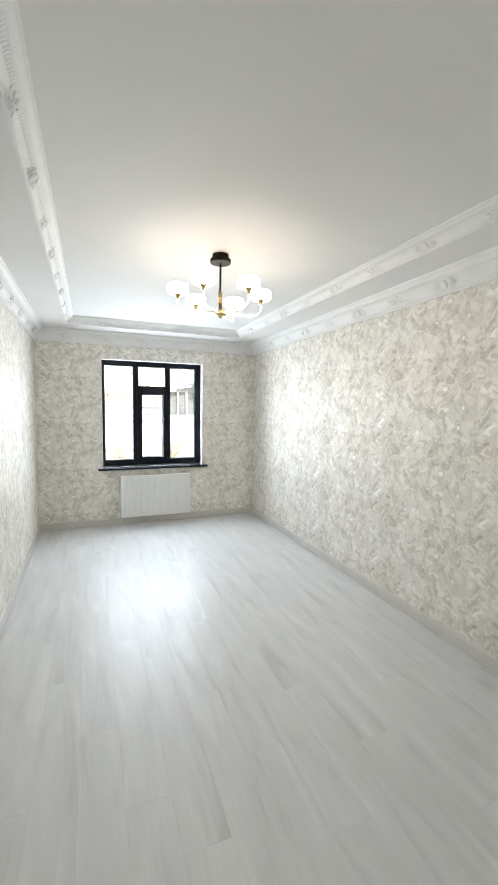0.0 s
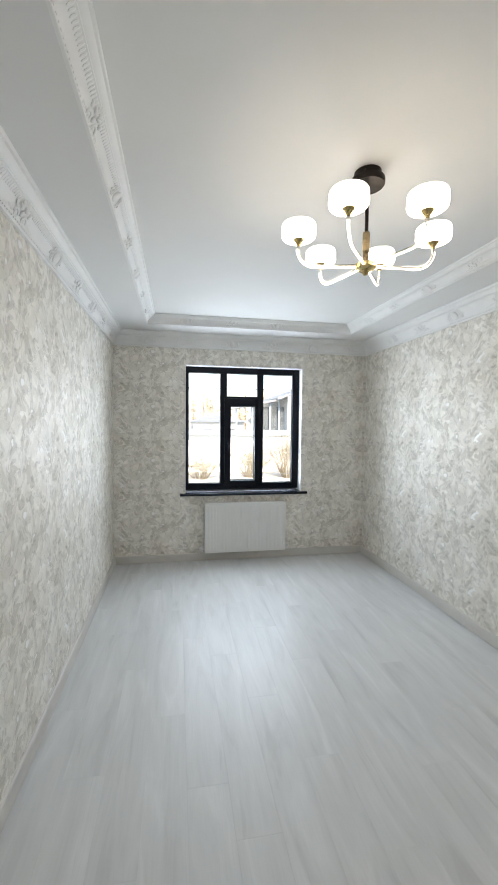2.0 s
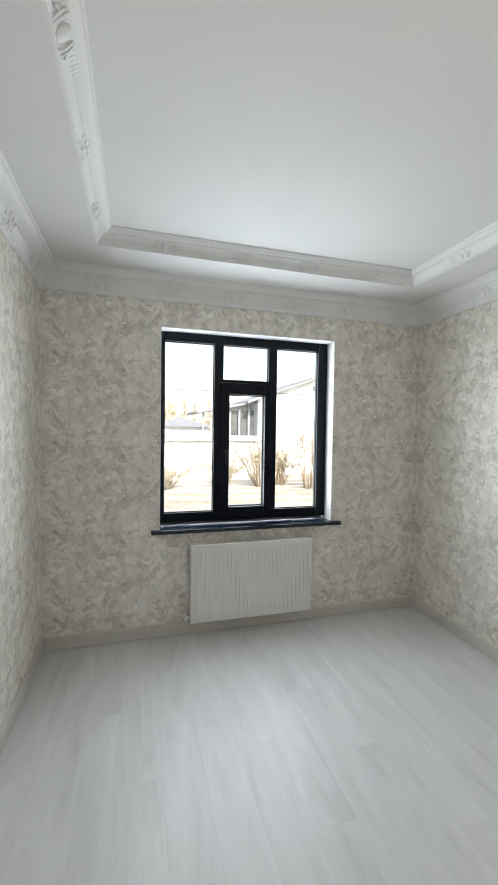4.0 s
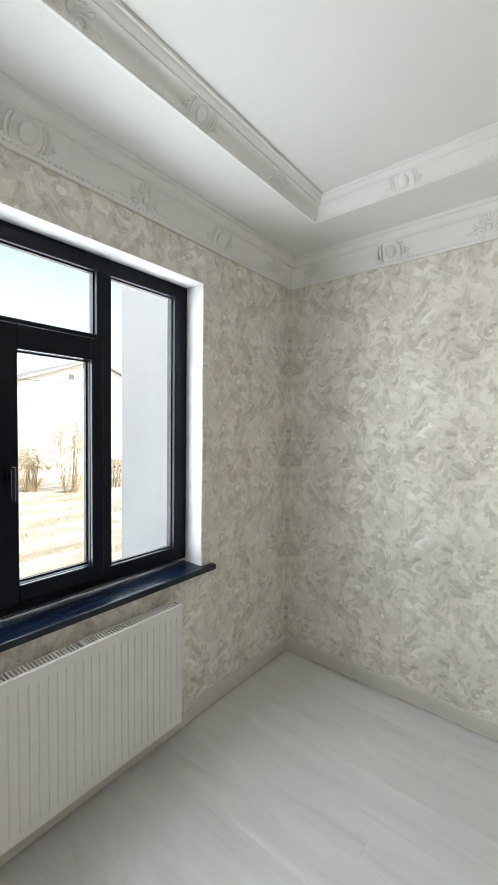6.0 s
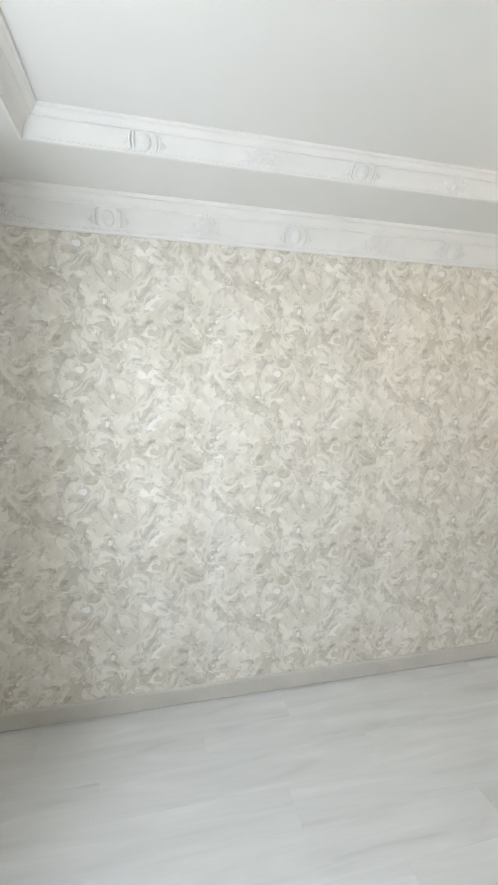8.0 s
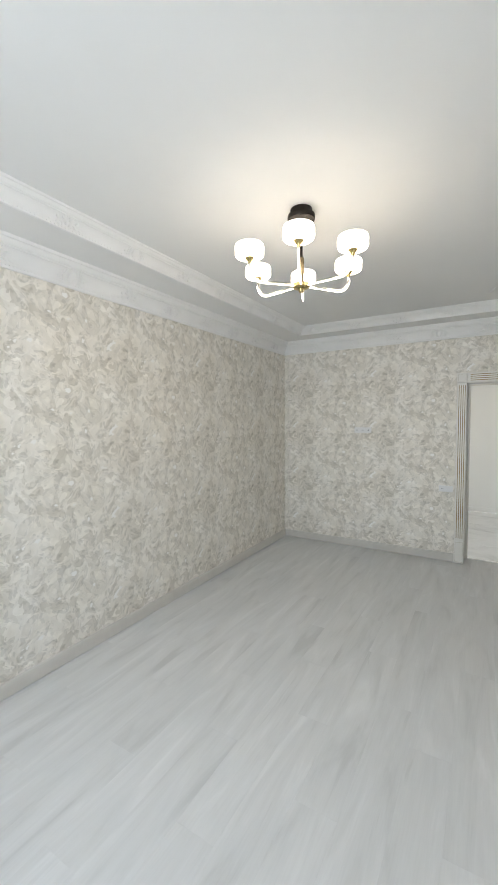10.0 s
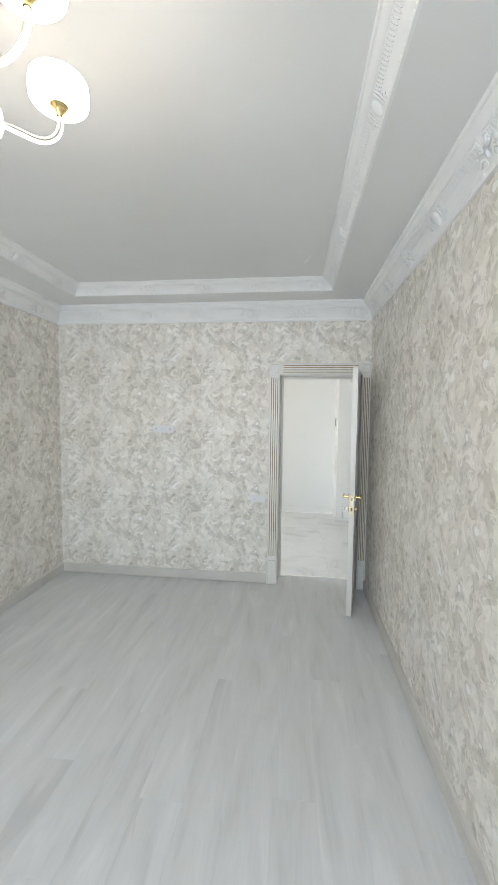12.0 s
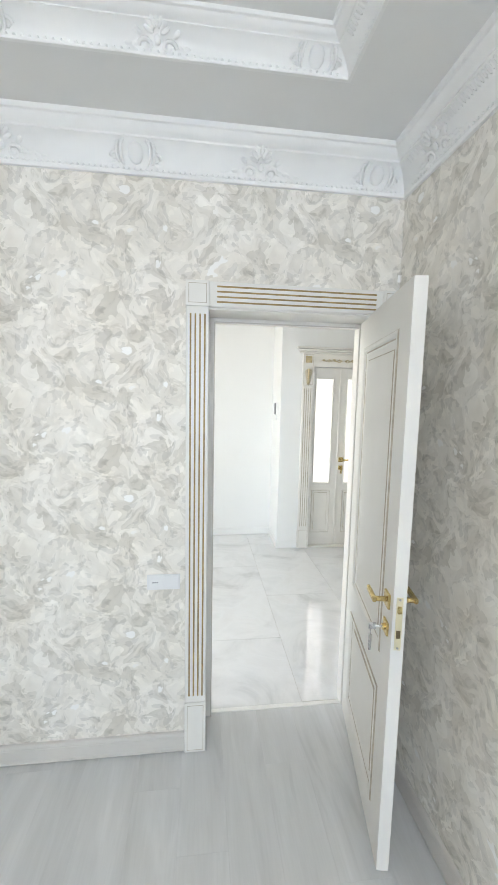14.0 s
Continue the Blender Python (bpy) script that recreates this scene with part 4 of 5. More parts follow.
wall_plate("socket_plate", 1.900, 2.114, 1.486, 1.556, ["aerial", "socket", "data"], "white three-gang socket strip on the papered wall", "socket")
wall_plate("switch_plate", 0.972, 1.118, 0.811, 0.882, ["switch", "socket"], "white switch and socket plate beside the door casing", "switch")


# ---- the hall beyond the door ----
HF, HX0, HX1, JUT = -2.975, -1.75, 3.25, -2.50
tagged(part("hall_wall_far", boxes((0.018, HX1, HF - 0.2, HF, 0, 3.0), (HX0, -0.987, JUT - 0.2, JUT, 0, 3.0), (-0.337, 0.018, HF - 0.2, JUT, 0, 3.0), (-0.987, -0.337, JUT - 0.2, JUT, 2.035, 3.0)), HALL_PAINT),
       "smooth white painted hall wall with a shallow projection", "wall", kind="structure")
tagged(part("hall_wall_end", boxes((HX0 - 0.2, HX0, JUT - 0.2, HALL_Y, 0, 3.0)), HALL_PAINT), "plain white hall wall", "wall", kind="structure")
# unseen end wall; its opening is invented to hold the hall's fill lamp
tagged(part("hall_wall_light_gap", boxes((HX1, HX1 + 0.2, HF - 0.2, HALL_Y, 0, 0.6), (HX1, HX1 + 0.2, HF - 0.2, HALL_Y, 2.5, 3.0), (HX1, HX1 + 0.2, HF - 0.2, -1.60, 0.6, 2.5), (HX1, HX1 + 0.2, -0.35, HALL_Y, 0.6, 2.5)), HALL_PAINT),
       "white hall wall, out of view, with an opening added for the fill lamp", "wall", kind="structure")
tagged(part("hall_wall_near", boxes((HX0, DX0 - 0.02, HALL_Y - 0.012, HALL_Y - 0.001, 0, 3.0), (DX1 + 0.02, HX1, HALL_Y - 0.012, HALL_Y - 0.001, 0, 3.0), (DX0 - 0.02, DX1 + 0.02, HALL_Y - 0.012, HALL_Y - 0.001, DZ1 + 0.02, 3.0)), HALL_PAINT),
       "white hall side of the door wall", "wall", kind="structure")
tagged(part("hall_ceiling", boxes((HX0, HX1, HF, HALL_Y, 2.82, 2.99)), CEILING), "plain white hall ceiling", "ceiling", kind="structure")
tagged(part("hall_baseboard", boxes((0.030, HX1, HF, HF + 0.012, 0.003, 0.08), (0.018, 0.030, HF + 0.012, JUT + 0.012, 0.003, 0.08), (-0.205, 0.018, JUT, JUT + 0.012, 0.003, 0.08)), HALL_PAINT), "white skirting in the hall", "baseboard", kind="structure")

# intercom on the side of the projection
inter = empty("intercom", pose(0.018, -2.735, 1.50), "dark screen in a slim white wall panel", "intercom")
part("housing", box(bmesh.new(), 0, 0.014, -0.055, 0.055, -0.055, 0.145, bevel=0.003), WHITE_PLASTIC, inter)
part("screen", box(bmesh.new(), 0.013, 0.016, -0.046, 0.046, 0.005, 0.135, bevel=0.001), DARK_PLASTIC, inter, "dark glossy screen")


def hall_door():
    d = empty("door_2", pose(0, 0, 0), "closed ivory double door with frosted panes and gilt carvings", "door", kind="structure")
    y = JUT + 0.002
    fluted("pilaster", 1.83 - 0.228, 0.118, 0.026, [0.024, 0.047, 0.071, 0.094], d, Matrix.Translation((-0.212, y, 0.228)) @ pose(0, 0, 0, 0, 0, 180), GLAZE)
    fluted("pilaster", 1.83 - 0.228, 0.118, 0.026, [0.024, 0.047, 0.071, 0.094], d, Matrix.Translation((-0.989, y, 0.228)) @ pose(0, 0, 0, 0, 0, 180), GLAZE)
    for x0 in (-0.334, -1.111):
        block("plinth_block", x0, x0 + 0.126, 0.002, 0.227, 0.034, d, y)
        block("capital", x0, x0 + 0.126, 1.831, 2.175, 0.032, d, y)
        xm = x0 + 0.063
        bm = bmesh.new()
        box(bm, xm - 0.036, xm + 0.036, y + 0.030, y + 0.040, 2.075, 2.147, bevel=0.004)
        for k in range(8):
            a = k * math.pi / 4
            tube(bm, [(xm, y + 0.044, 2.111), (xm + 0.027 * math.cos(a), y + 0.043, 2.111 + 0.027 * math.sin(a))], 0.005, 6, 0.008)
        part("rosette", bm, [GILT_PALE], d, "gilt square rosette", True)
        bm = bmesh.new()
        for k in range(7):
            z = 1.985 - 0.022 * k
            wd = 0.040 - 0.0045 * k
            for s in (-1, 1):
                tube(bm, [(xm, y + 0.036, z + 0.018), (xm + s * wd * 0.6, y + 0.046 - 0.001 * k, z + 0.008), (xm + s * wd, y + 0.036, z - 0.012)], 0.0075, 6, 0.003)
        tube(bm, [(xm, y + 0.042, 2.01), (xm, y + 0.048, 1.92), (xm, y + 0.036, 1.83)], 0.012, 8, 0.004)
        part("carved_bracket", bm, GILT_PALE, d, "gilt acanthus bracket", True)
    bm = bmesh.new()
    box(bm, -0.984, -0.335, y, y + 0.022, 2.036, 2.175, bevel=0.002)
    for dz, dy in ((0.0, 0.036), (0.022, 0.05), (0.046, 0.07)):
        box(bm, -1.115 - dy, -0.208 + dy, y, y + dy, 2.176 + dz, 2.197 + dz, bevel=0.006, seg=2)
    part("entablature", bm, DOOR_WHITE, d, "moulded ivory head with a stepped crown")
    bm = bmesh.new()
    for s in (-1, 1):
        for k in range(4):
            c = -0.66 + s * (0.045 + 0.058 * k)
            r = 0.021 - 0.003 * k
            tube(bm, [(c + s * r * math.cos(a) * (1 - a / 9), y + 0.027, 2.103 + (1 if k % 2 else -1) * r * math.sin(a) * (1 - a / 9)) for a in [i * 0.6 for i in range(12)]], 0.0055, 6, 0.003)
            tube(bm, [(c - s * 0.03, y + 0.026, 2.096), (c, y + 0.028, 2.118 - 0.01 * (k % 2)), (c + s * 0.035, y + 0.026, 2.098)], 0.006, 6, 0.002)
    part("carved_spray", bm, GILT_PALE, d, "gilt scrolling carving over the doors", True)
    for x0, x1, e0, e1 in ((-0.659, -0.337, 0.075, 0.035), (-0.985, -0.661, 0.035, 0.070)):
        P = [(x0 + e0, x1 - e1, 0.735, 1.920), (x0 + e0, x1 - e1, 0.165, 0.660)]
        f = y - 0.03
        bm = bmesh.new()
        zs = [0.012, 0.165, 0.660, 0.735, 1.920, 2.032]
        xs = [x0 + 0.002, P[0][0], P[0][1], x1 - 0.002]
        for i in range(3):
            for j in range(5):
                if i == 1 and j in (1, 3):
                    continue
                box(bm, xs[i], xs[i + 1], f - 0.04, f, zs[j], zs[j + 1])
        bmesh.ops.remove_doubles(bm, verts=bm.verts, dist=1e-5)
        a, b, c, e = P[1]
        panel_frame(bm, a, b, c, e, [(0, f), (0.003, f + 0.004), (0.012, f - 0.004), (0.03, f - 0.006), (0.033, f - 0.001), (0.05, f - 0.001)], [1, 0, 0, 1, 0, 0])
        lf = part("leaf", bm, [DOOR_WHITE, GLAZE], d, "ivory leaf with a tall frosted pane")
        a, b, c, e = P[0]
        bm = bmesh.new()
        g = 0.014
        for r in ((a, a + g, c, e), (b - g, b, c, e), (a + g, b - g, c, c + g), (a + g, b - g, e - g, e)):
            box(bm, r[0], r[1], f - 0.03, f + 0.006, r[2], r[3], bevel=0.003)
        part("bead", bm, DOOR_WHITE, lf)
        p = part("pane", boxes((a + g, b - g, f - 0.022, f - 0.016, c + g, e - g)), FROSTED, lf, "frosted patterned glass")
        # pale leading scrolls over the glass
        bm, xm, zl, zh = bmesh.new(), (a + b) / 2, c + g, e - g
        for s in (-1, 1):
            tube(bm, [(xm + s * 0.034 * math.sin(math.pi * k / 8), f - 0.014, zl + (zh - zl) * (0.5 + 0.45 * (k - 16) / 16)) for k in range(33)], 0.0022, 5)
            tube(bm, [(xm + s * 0.016 * math.sin(math.pi * k / 10), f - 0.014, zl + (zh - zl) * (0.35 + 0.3 * k / 20)) for k in range(21)], 0.0018, 5)
        part("leading", bm, HALL_PAINT, lf, "pale scrolling lines on the glass")
    part("astragal", box(bmesh.new(), -0.671, -0.649, y - 0.031, y - 0.024, 0.012, 2.032, bevel=0.002), DOOR_WHITE, d)
    bm = bmesh.new()
    hx = -0.698
    box(bm, hx - 0.026, hx + 0.026, y - 0.03, y - 0.02, 0.985, 1.037, bevel=0.002)
    tube(bm, [(hx, y - 0.02, 1.011), (hx, y + 0.022, 1.011)], 0.009, 10)
    box(bm, hx - 0.125, hx + 0.012, y + 0.012, y + 0.026, 1.001, 1.021, bevel=0.004)
    part("handle", bm, GOLD, d, "gold lever handle")
    bm = box(bmesh.new(), hx - 0.024, hx + 0.024, y - 0.03, y - 0.021, 0.895, 0.943, bevel=0.002)
    tube(bm, [(hx, y - 0.02, 0.919), (hx, y + 0.004, 0.919)], 0.008, 10)
    box(bm, hx - 0.008, hx + 0.008, y + 0.0, y + 0.004, 0.855, 0.905, bevel=0.001)
    part("key_rose", bm, GOLD, d, "gold key rose with a key")
    part("sill_strip", box(bmesh.new(), -0.984, -0.338, y - 0.028, y + 0.020, 0.0, 0.020, bevel=0.003), DOOR_WHITE, d)


hall_door()


# ---- outside the window ----
GZ = -1.2
bm = bmesh.new()
n = 60
vs = {}
for i in range(n + 1):
    for j in range(n + 1):
        u, v = i / n * 2 - 1, j / n * 2 - 1
        x, yy = 3 + 900 * u * abs(u) ** 1.6, 6.6 + 900 * v * abs(v) ** 1.6
        d = math.hypot(x - 3, yy - 6.6)
        vs[i, j] = bm.verts.new((x, yy, GZ + (0.10 * noise.noise((x * 0.4, yy * 1.2, 0)) if 4 < d < 60 else 0)))
for i in range(n):
    for j in range(n):
        bm.faces.new((vs[i, j], vs[i + 1, j], vs[i + 1, j + 1], vs[i, j + 1]))
tagged(part("ground", bm, GROUND, smooth=True), "pale bare soil with rows of dry grass", "ground", kind="structure")
tagged(part("foundation", boxes((-2.2, W + 0.5, -3.4, OUT_Y - 0.001, GZ - 0.3, -0.06)), OUT_WHITE), "plain base of the house", "wall", kind="structure")
tagged(part("wing_wall", boxes((3.22, 3.52, OUT_Y, 8.30, GZ - 0.2, 4.2)), OUT_WHITE), "white rendered wall standing out from the house", "wall", kind="structure")


def gable_house():
    h = empty("house", pose(7.82, 26.2, GZ), "white rendered house with a low grey gabled roof", "house")
    w, ln, e, a = 10.3, 9.0, 3.42 - GZ, 5.30 - GZ
    bm = bmesh.new()
    v = [bm.verts.new(c) for c in ((0, 0, -0.4), (w, 0, -0.4), (w, 0, e), (w / 2, 0, a), (0, 0, e), (0, ln, -0.4), (w, ln, -0.4), (w, ln, e), (w / 2, ln, a), (0, ln, e))]
    for q in ((0, 1, 2, 3, 4), (5, 9, 8, 7, 6), (0, 4, 9, 5), (1, 6, 7, 2), (4, 3, 8, 9), (3, 2, 7, 8)):
        bm.faces.new([v[i] for i in q])
    part("wall", bm, OUT_WHITE, h)
    for s in (-1, 1):
        bm = bmesh.new()
        k = (a - e) / (w / 2)
        xo = -0.75 if s < 0 else w + 0.75
        zo = e - 0.75 * k
        q = [(xo, -0.35, zo), (w / 2, -0.35, a), (w / 2, ln + 0.3, a), (xo, ln + 0.3, zo)]
        t, u = [bm.verts.new((x, y, z + 0.03)) for x, y, z in q], [bm.verts.new((x, y, z + 0.17)) for x, y, z in q]
        bm.faces.new(t), bm.faces.new(u)
        for i in range(4):
            bm.faces.new((t[i], t[(i + 1) % 4], u[(i + 1) % 4], u[i]))
        part("roof", bm, OUT_GREY, h, "grey sheet roof slope")
    part("vent", boxes((3.62, 3.95, -0.03, 0.01, 4.10 - GZ, 4.42 - GZ)), OUT_DARK, h, "small dark attic vent")
    # glazed porch on the side of the house
    porch = part("porch", boxes((-3.4, -0.02, 0.6, 5, 0, 2.1)), OUT_GREY, h, "grey glazed porch")
    bm = bmesh.new()
    low, high = [], []
    for x, y, z in ((-3.75, 0.25, 3.72), (0.0, 0.25, 4.44), (0.0, 5.2, 4.44), (-3.75, 5.2, 3.72)):
        low.append(bm.verts.new((x, y, z)))
        high.append(bm.verts.new((x, y, z + 0.14)))
    bm.faces.new(low), bm.faces.new(high)
    for k in range(4):
        bm.faces.new((low[k], low[(k + 1) % 4], high[(k + 1) % 4], high[k]))
    part("canopy", bm, OUT_GREY, porch, "sloping grey canopy")
    for x in (-3.35, -2.3, -1.7, -1.1, -0.5):
        part("post", boxes((x, x + 0.12, 0.55, 0.67, 2.1, 3.76 + 0.192 * (x + 3.5))), OUT_BLUE, porch)
    part("glazing", boxes((-2.3, -0.05, 0.75, 0.8, 2.1, 3.95)), OUT_DARK, porch)


gable_house()


def garden_wall():
    g = empty("garden_wall", pose(-30, 24.2, GZ), "long white wall with a blue-grey coping", "garden wall")
    part("wall", boxes((0, 37.6, 0, 0.3, -0.3, 2.14)), OUT_WHITE, g)
    part("coping", boxes((0, 37.6, -0.15, 0.45, 2.141, 2.46)), OUT_BLUE, g)
    for k in range(18):
        x = 1.0 + 2.0 * k
        part("air_brick", boxes((x, x + 0.75, -0.02, 0.02, 1.86, 2.02)), OUT_BLUE, g)


garden_wall()


def far_house(x, y, w, z_eave, z_top, label):
    h = empty("house", pose(x, y, GZ), label, "house")
    part("wall", boxes((0, w, 0, 7, -0.4, z_eave - GZ)), OUT_WHITE, h)
    bm = bmesh.new()
    e, t = z_eave - GZ, z_top - GZ
    v = [bm.verts.new(c) for c in ((-0.4, -0.4, e), (w + 0.4, -0.4, e), (w + 0.4, 7.4, e), (-0.4, 7.4, e), (w * 0.5 - 0.1, 3.5, t), (w * 0.5 + 0.1, 3.5, t))]
    for q in ((0, 1, 5, 4), (1, 2, 5), (2, 3, 4, 5), (3, 0, 4), (0, 3, 2, 1)):
        bm.faces.new([v[i] for i in q])
    part("roof", bm, OUT_GREY, h, "grey hipped roof")
    for k in range(max(2, int(w / 2.5))):
        part("window", boxes((0.8 + 2.4 * k, 1.9 + 2.4 * k, -0.03, 0.02, e - 1.9, e - 0.7)), OUT_DARK, h)


far_house(2.3, 40, 5.0, 1.75, 2.75, "low white house with a grey hipped roof")
far_house(-9, 44, 7.5, 2.2, 3.9, "low white house with a grey hipped roof")
far_house(-21, 42, 7.0, 2.0, 3.6, "low white house with a grey hipped roof")

hill = bmesh.new()
cols = 48
rows_ = []
for j, (yy, zz) in enumerate(((58, GZ), (75, 3.0), (100, 6.2), (150, 8.5), (230, 9.5))):
    rows_.append([hill.verts.new((-120 + 260 * i / cols, yy, zz + (0.9 * noise.noise((i * 0.35, j * 1.7, 3)) if j else -0.3))) for i in range(cols + 1)])
for a, b in zip(rows_, rows_[1:]):
    for i in range(cols):
        hill.faces.new((a[i], a[i + 1], b[i + 1], b[i]))
tagged(part("hillside", hill, GROUND, smooth=True), "pale rising hillside", "hillside", kind="structure")

rng = random.Random(5)


def leaf_card(bm, c, s, r):
    """A small bent leaf clump of two triangles."""
    a, b = Vector((r.uniform(-1, 1), r.uniform(-1, 1), r.uniform(-1, 1))).normalized(), Vector((r.uniform(-1, 1), r.uniform(-1, 1), r.uniform(-1, 1))).normalized()
    v = [bm.verts.new(c + q) for q in (a * s, b * s * 0.6, -a * s, -b * s * 0.5)]
    bm.faces.new((v[0], v[1], v[2]))
    bm.faces.new((v[0], v[2], v[3]))


def poplar(h, r):
    t = empty("tree", pose(0, 0, 0), "slim poplar with sparse ochre leaves", "tree", "poplars on the hill")
    bm = tube(bmesh.new(), [(0, 0, -0.3), (0.05, 0, h * 0.4), (0, 0.05, h * 0.95)], 0.14, 6, 0.03)
    part("trunk", bm, BARK, t)
    bm = bmesh.new()
    for k in range(240):
        z = h * r.uniform(0.18, 1.0)
        q = h * 0.13 * math.sin(min(1, (1.02 - z / h) * 1.6) * math.pi / 2) * math.sqrt(r.random())
        a = r.uniform(0, math.tau)
        leaf_card(bm, Vector((q * math.cos(a), q * math.sin(a), z)), r.uniform(0.14, 0.34), r)
    part("crown", bm, OCHRE, t)
    return t


first = [poplar(5.5, rng), poplar(4.6, rng), poplar(6.2, rng)]
for i in range(64):
    x, yy = -34 + 1.2 * i + rng.uniform(-0.8, 0.8), 66 + rng.uniform(-3, 3)
    z = GZ + (yy - 58) / 17 * 4.2 - 0.5
    m = pose(x, yy, z, 0, 0, rng.uniform(0, 360))
    if i < 3:
        first[i].matrix_world = m
    else:
        copy_thing(first[i % 3], m)


def shrub(x, y, h, spread, dense, label, kind_name="shrub"):
    """A bare, twiggy bush with many thin stems and a scatter of dry leaves."""
    s = empty(kind_name, pose(x, y, GZ), label, kind_name)
    tw, lv = bmesh.new(), bmesh.new()
    for k in range(dense):
        a, q = rng.uniform(0, math.tau), rng.random()
        base = Vector((0.25 * math.cos(a), 0.25 * math.sin(a), -0.1)) * spread * 0.6
        tip = Vector((spread * q * math.cos(a), spread * q * math.sin(a), h * rng.uniform(0.55, 1.0)))
        mid = base.lerp(tip, 0.5) + Vector((rng.uniform(-0.1, 0.1), rng.uniform(-0.1, 0.1), 0.12 * h))
        tube(tw, [base, mid, tip], 0.014, 4, 0.005, False)
        for j in range(3):
            p = mid.lerp(tip, rng.random())
            e = p + Vector((rng.uniform(-0.4, 0.4), rng.uniform(-0.4, 0.4), rng.uniform(0.05, 0.5))) * h * 0.3
            tube(tw, [p, e], 0.009, 3, 0.004, False)
            for i in range(14):
                leaf_card(lv, p.lerp(e, rng.random()) + Vector((rng.uniform(-0.08, 0.08), rng.uniform(-0.08, 0.08), 0)), rng.uniform(0.02, 0.055), rng)
    part("stems", tw, BARK, s)
    part("leaves", lv, STRAW, s)


shrub(8.7, 20.5, 3.3, 1.5, 44, "bare young tree with a few dry leaves", "tree")
shrub(6.6, 21.6, 2.3, 1.7, 90, "dense straw-coloured bush against the white wall")
shrub(7.7, 21.9, 1.8, 1.3, 60, "dense straw-coloured bush against the white wall")
shrub(4.6, 21.9, 1.5, 1.5, 70, "low straw-coloured bush by the garden wall")
shrub(1.9, 21.4, 1.1, 1.6, 60, "low straw-coloured bush by the garden wall")
shrub(10.6, 20.4, 1.7, 1.5, 60, "low straw-coloured bush by the garden wall")

gr = bmesh.new()
for k in range(5200):
    row = rng.choice((12.5, 13.6, 14.8, 16.1, 17.6, 19.0))
    p = Vector((rng.uniform(-7, 13), row + rng.gauss(0, 0.16), GZ - 0.02))
    for j in range(2):
        e = p + Vector((rng.uniform(-0.12, 0.12), rng.uniform(-0.12, 0.12), rng.uniform(0.08, 0.26)))
        sx = Vector((0.012, 0, 0))
        v = [gr.verts.new(c) for c in (p - sx, p + sx, e)]
        gr.faces.new(v)
tagged(part("dry_grass", gr, STRAW), "rows of dry straw-coloured grass on bare soil", "grass", kind="stuff")

fence = empty("wire_fence", pose(0, 0, 0), "thin wire fence across the plot", "fence")
for x in (-9, -2.2, 12.2):
    part("post", tube(bmesh.new(), [(x, 15.4, GZ - 0.2), (x, 15.4, GZ + 1.1)], 0.03, 8), OUT_WHITE, fence)
for z in (0.3, 0.55, 0.8, 1.02):
    part("wire", tube(bmesh.new(), [(-9 + 1.5 * k, 15.4, GZ + z - 0.02 * (k % 3)) for k in range(16)], 0.006, 4), OUT_GREY, fence)
cable = bmesh.new()
tube(cable, [(-30 + 4 * k, 23.0, 3.55 + 0.0012 * (k - 8) ** 2) for k in range(17)], 0.02, 5)
tagged(part("overhead_cable", cable, OUT_DARK), "dark overhead cable between two poles", "cable")
for px in (-30, 34):
    tagged(part("utility_pole", tube(bmesh.new(), [(px, 23.0, GZ - 0.5), (px, 23.0, 3.75)], 0.13, 10, 0.09), OUT_GREY), "grey concrete pole carrying the cable", "utility pole", "utility poles")


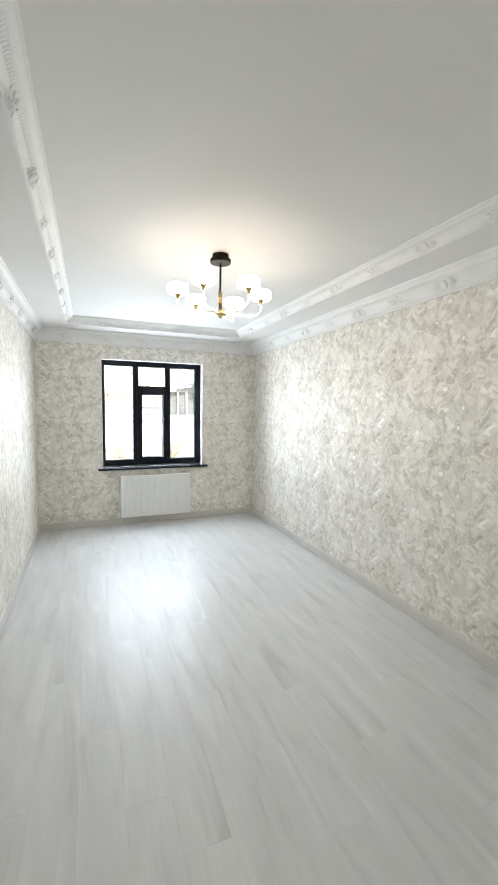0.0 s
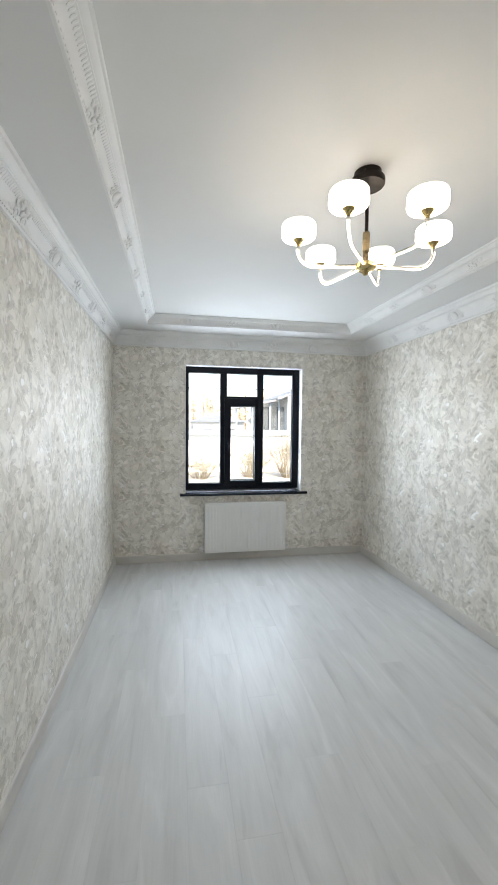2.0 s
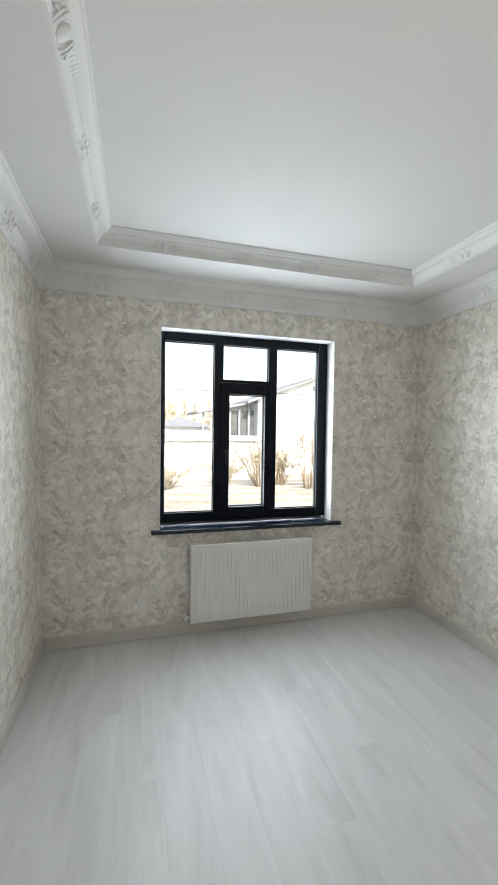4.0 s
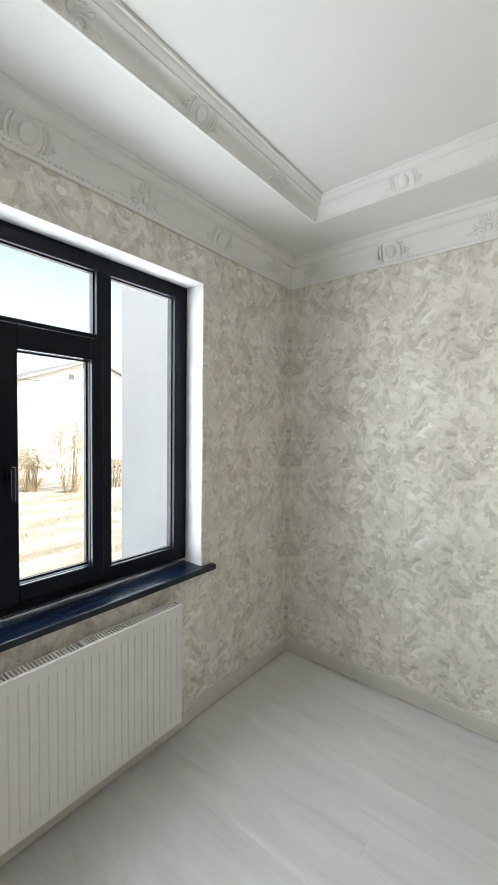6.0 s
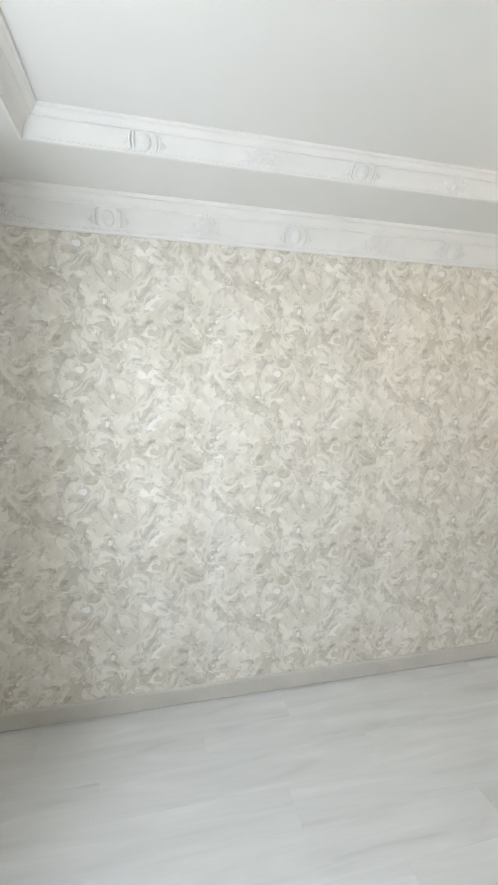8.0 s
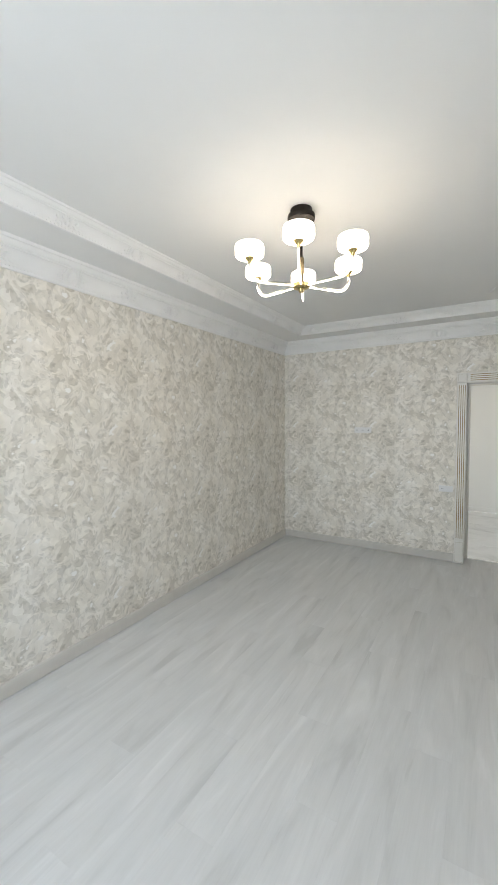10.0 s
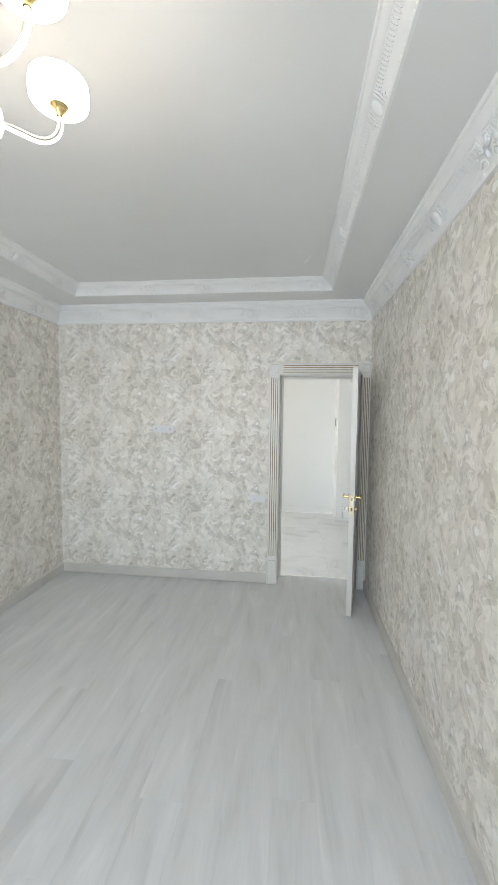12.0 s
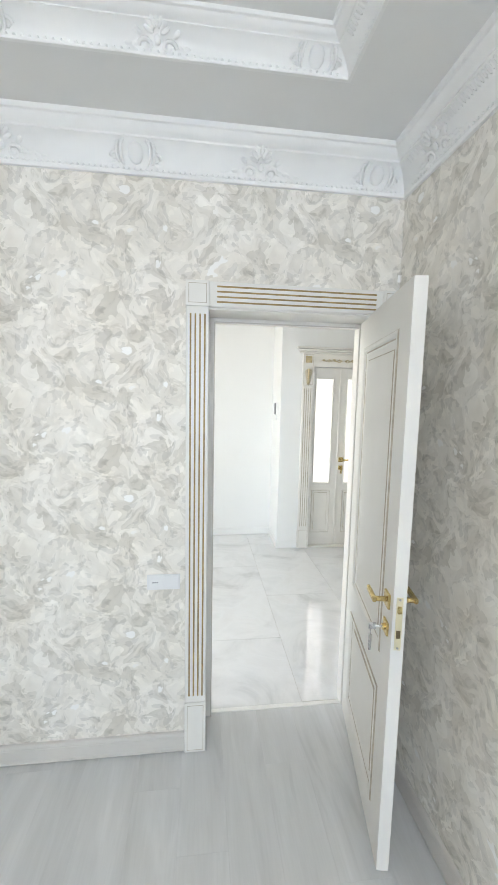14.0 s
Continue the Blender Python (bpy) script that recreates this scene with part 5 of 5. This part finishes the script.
# ---- boards and tiles ----
def plank_mesh(w, ln):
    """A board with fine bevelled edges, its top at z = 0."""
    bm = bmesh.new()
    b, d, t = 0.0003, 0.0002, 0.008
    r0 = [bm.verts.new(c) for c in ((0, 0, -t), (w, 0, -t), (w, ln, -t), (0, ln, -t))]
    r1 = [bm.verts.new(c) for c in ((0, 0, -d), (w, 0, -d), (w, ln, -d), (0, ln, -d))]
    r2 = [bm.verts.new(c) for c in ((b, b, 0), (w - b, b, 0), (w - b, ln - b, 0), (b, ln - b, 0))]
    for a, c in ((r0, r1), (r1, r2)):
        for k in range(4):
            bm.faces.new((a[k], a[(k + 1) % 4], c[(k + 1) % 4], c[k]))
    bm.faces.new(r2)
    me = bpy.data.meshes.new("plank")
    bm.to_mesh(me)
    bm.free()
    return me


floor = tagged(part("floor", boxes((-0.1, W + 0.1, HALL_Y + 0.04, L + 0.1, -0.05, -0.008)), SKIRTING), "pale grey-white laminate floor in long boards", "floor", kind="structure")
PW, PL = 0.192, 1.285
cut = {}


def board(x, y, w, ln):
    key = (round(w, 4), round(ln, 3))
    if key not in cut:
        cut[key] = plank_mesh(w - 0.0003, ln - 0.0003)
        cut[key].materials.append(LAMINATE)
    o = new("plank", cut[key])
    o.parent, o.location = floor, (x, y, 0)


x, k = 0.001, 0
while x < W - 0.01:
    w = min(PW, W - 0.001 - x)
    y = 0.001 - PL * ((k * 0.37) % 1.0)
    if x + w > DX0 and x < DX1:
        y = HALL_Y + 0.042 - PL * ((k * 0.37) % 1.0)
    lo = HALL_Y + 0.042 if x + w > DX0 and x < DX1 else 0.001
    while y < L - 0.001:
        a, b = max(y, lo), min(y + PL, L - 0.001)
        if b - a > 0.02:
            board(x, a, w, b - a)
        y += PL
    x += PW
    k += 1

hall_floor = tagged(part("hall_floor", boxes((HX0, HX1, HF, HALL_Y + 0.0215, -0.05, -0.0032)), SKIRTING), "glossy pale marble tiled hall floor", "floor", kind="structure")
tile = plank_mesh(0.598, 1.198)
tile.name = "tile"
tile.materials.append(MARBLE)
for i in range(-4, 5):
    for j in range(3):
        x, y = 0.31 + 0.6 * i, HALL_Y + 0.02 - 1.2 * (j + 1) + (0.6 if i % 2 == 0 else 0.0)
        a0, a1, b0, b1 = max(x, HX0), min(x + 0.598, HX1), max(y, HF), min(y + 1.198, HALL_Y + 0.022)
        if a1 - a0 < 0.02 or b1 - b0 < 0.02:
            continue
        if (a1 - a0, b1 - b0) == (0.598, 1.198):
            me = tile
        else:
            me = plank_mesh(a1 - a0, b1 - b0)
            me.materials.append(MARBLE)
        o = new("tile", me)
        o.parent, o.location = hall_floor, (a0, b0, -0.001)
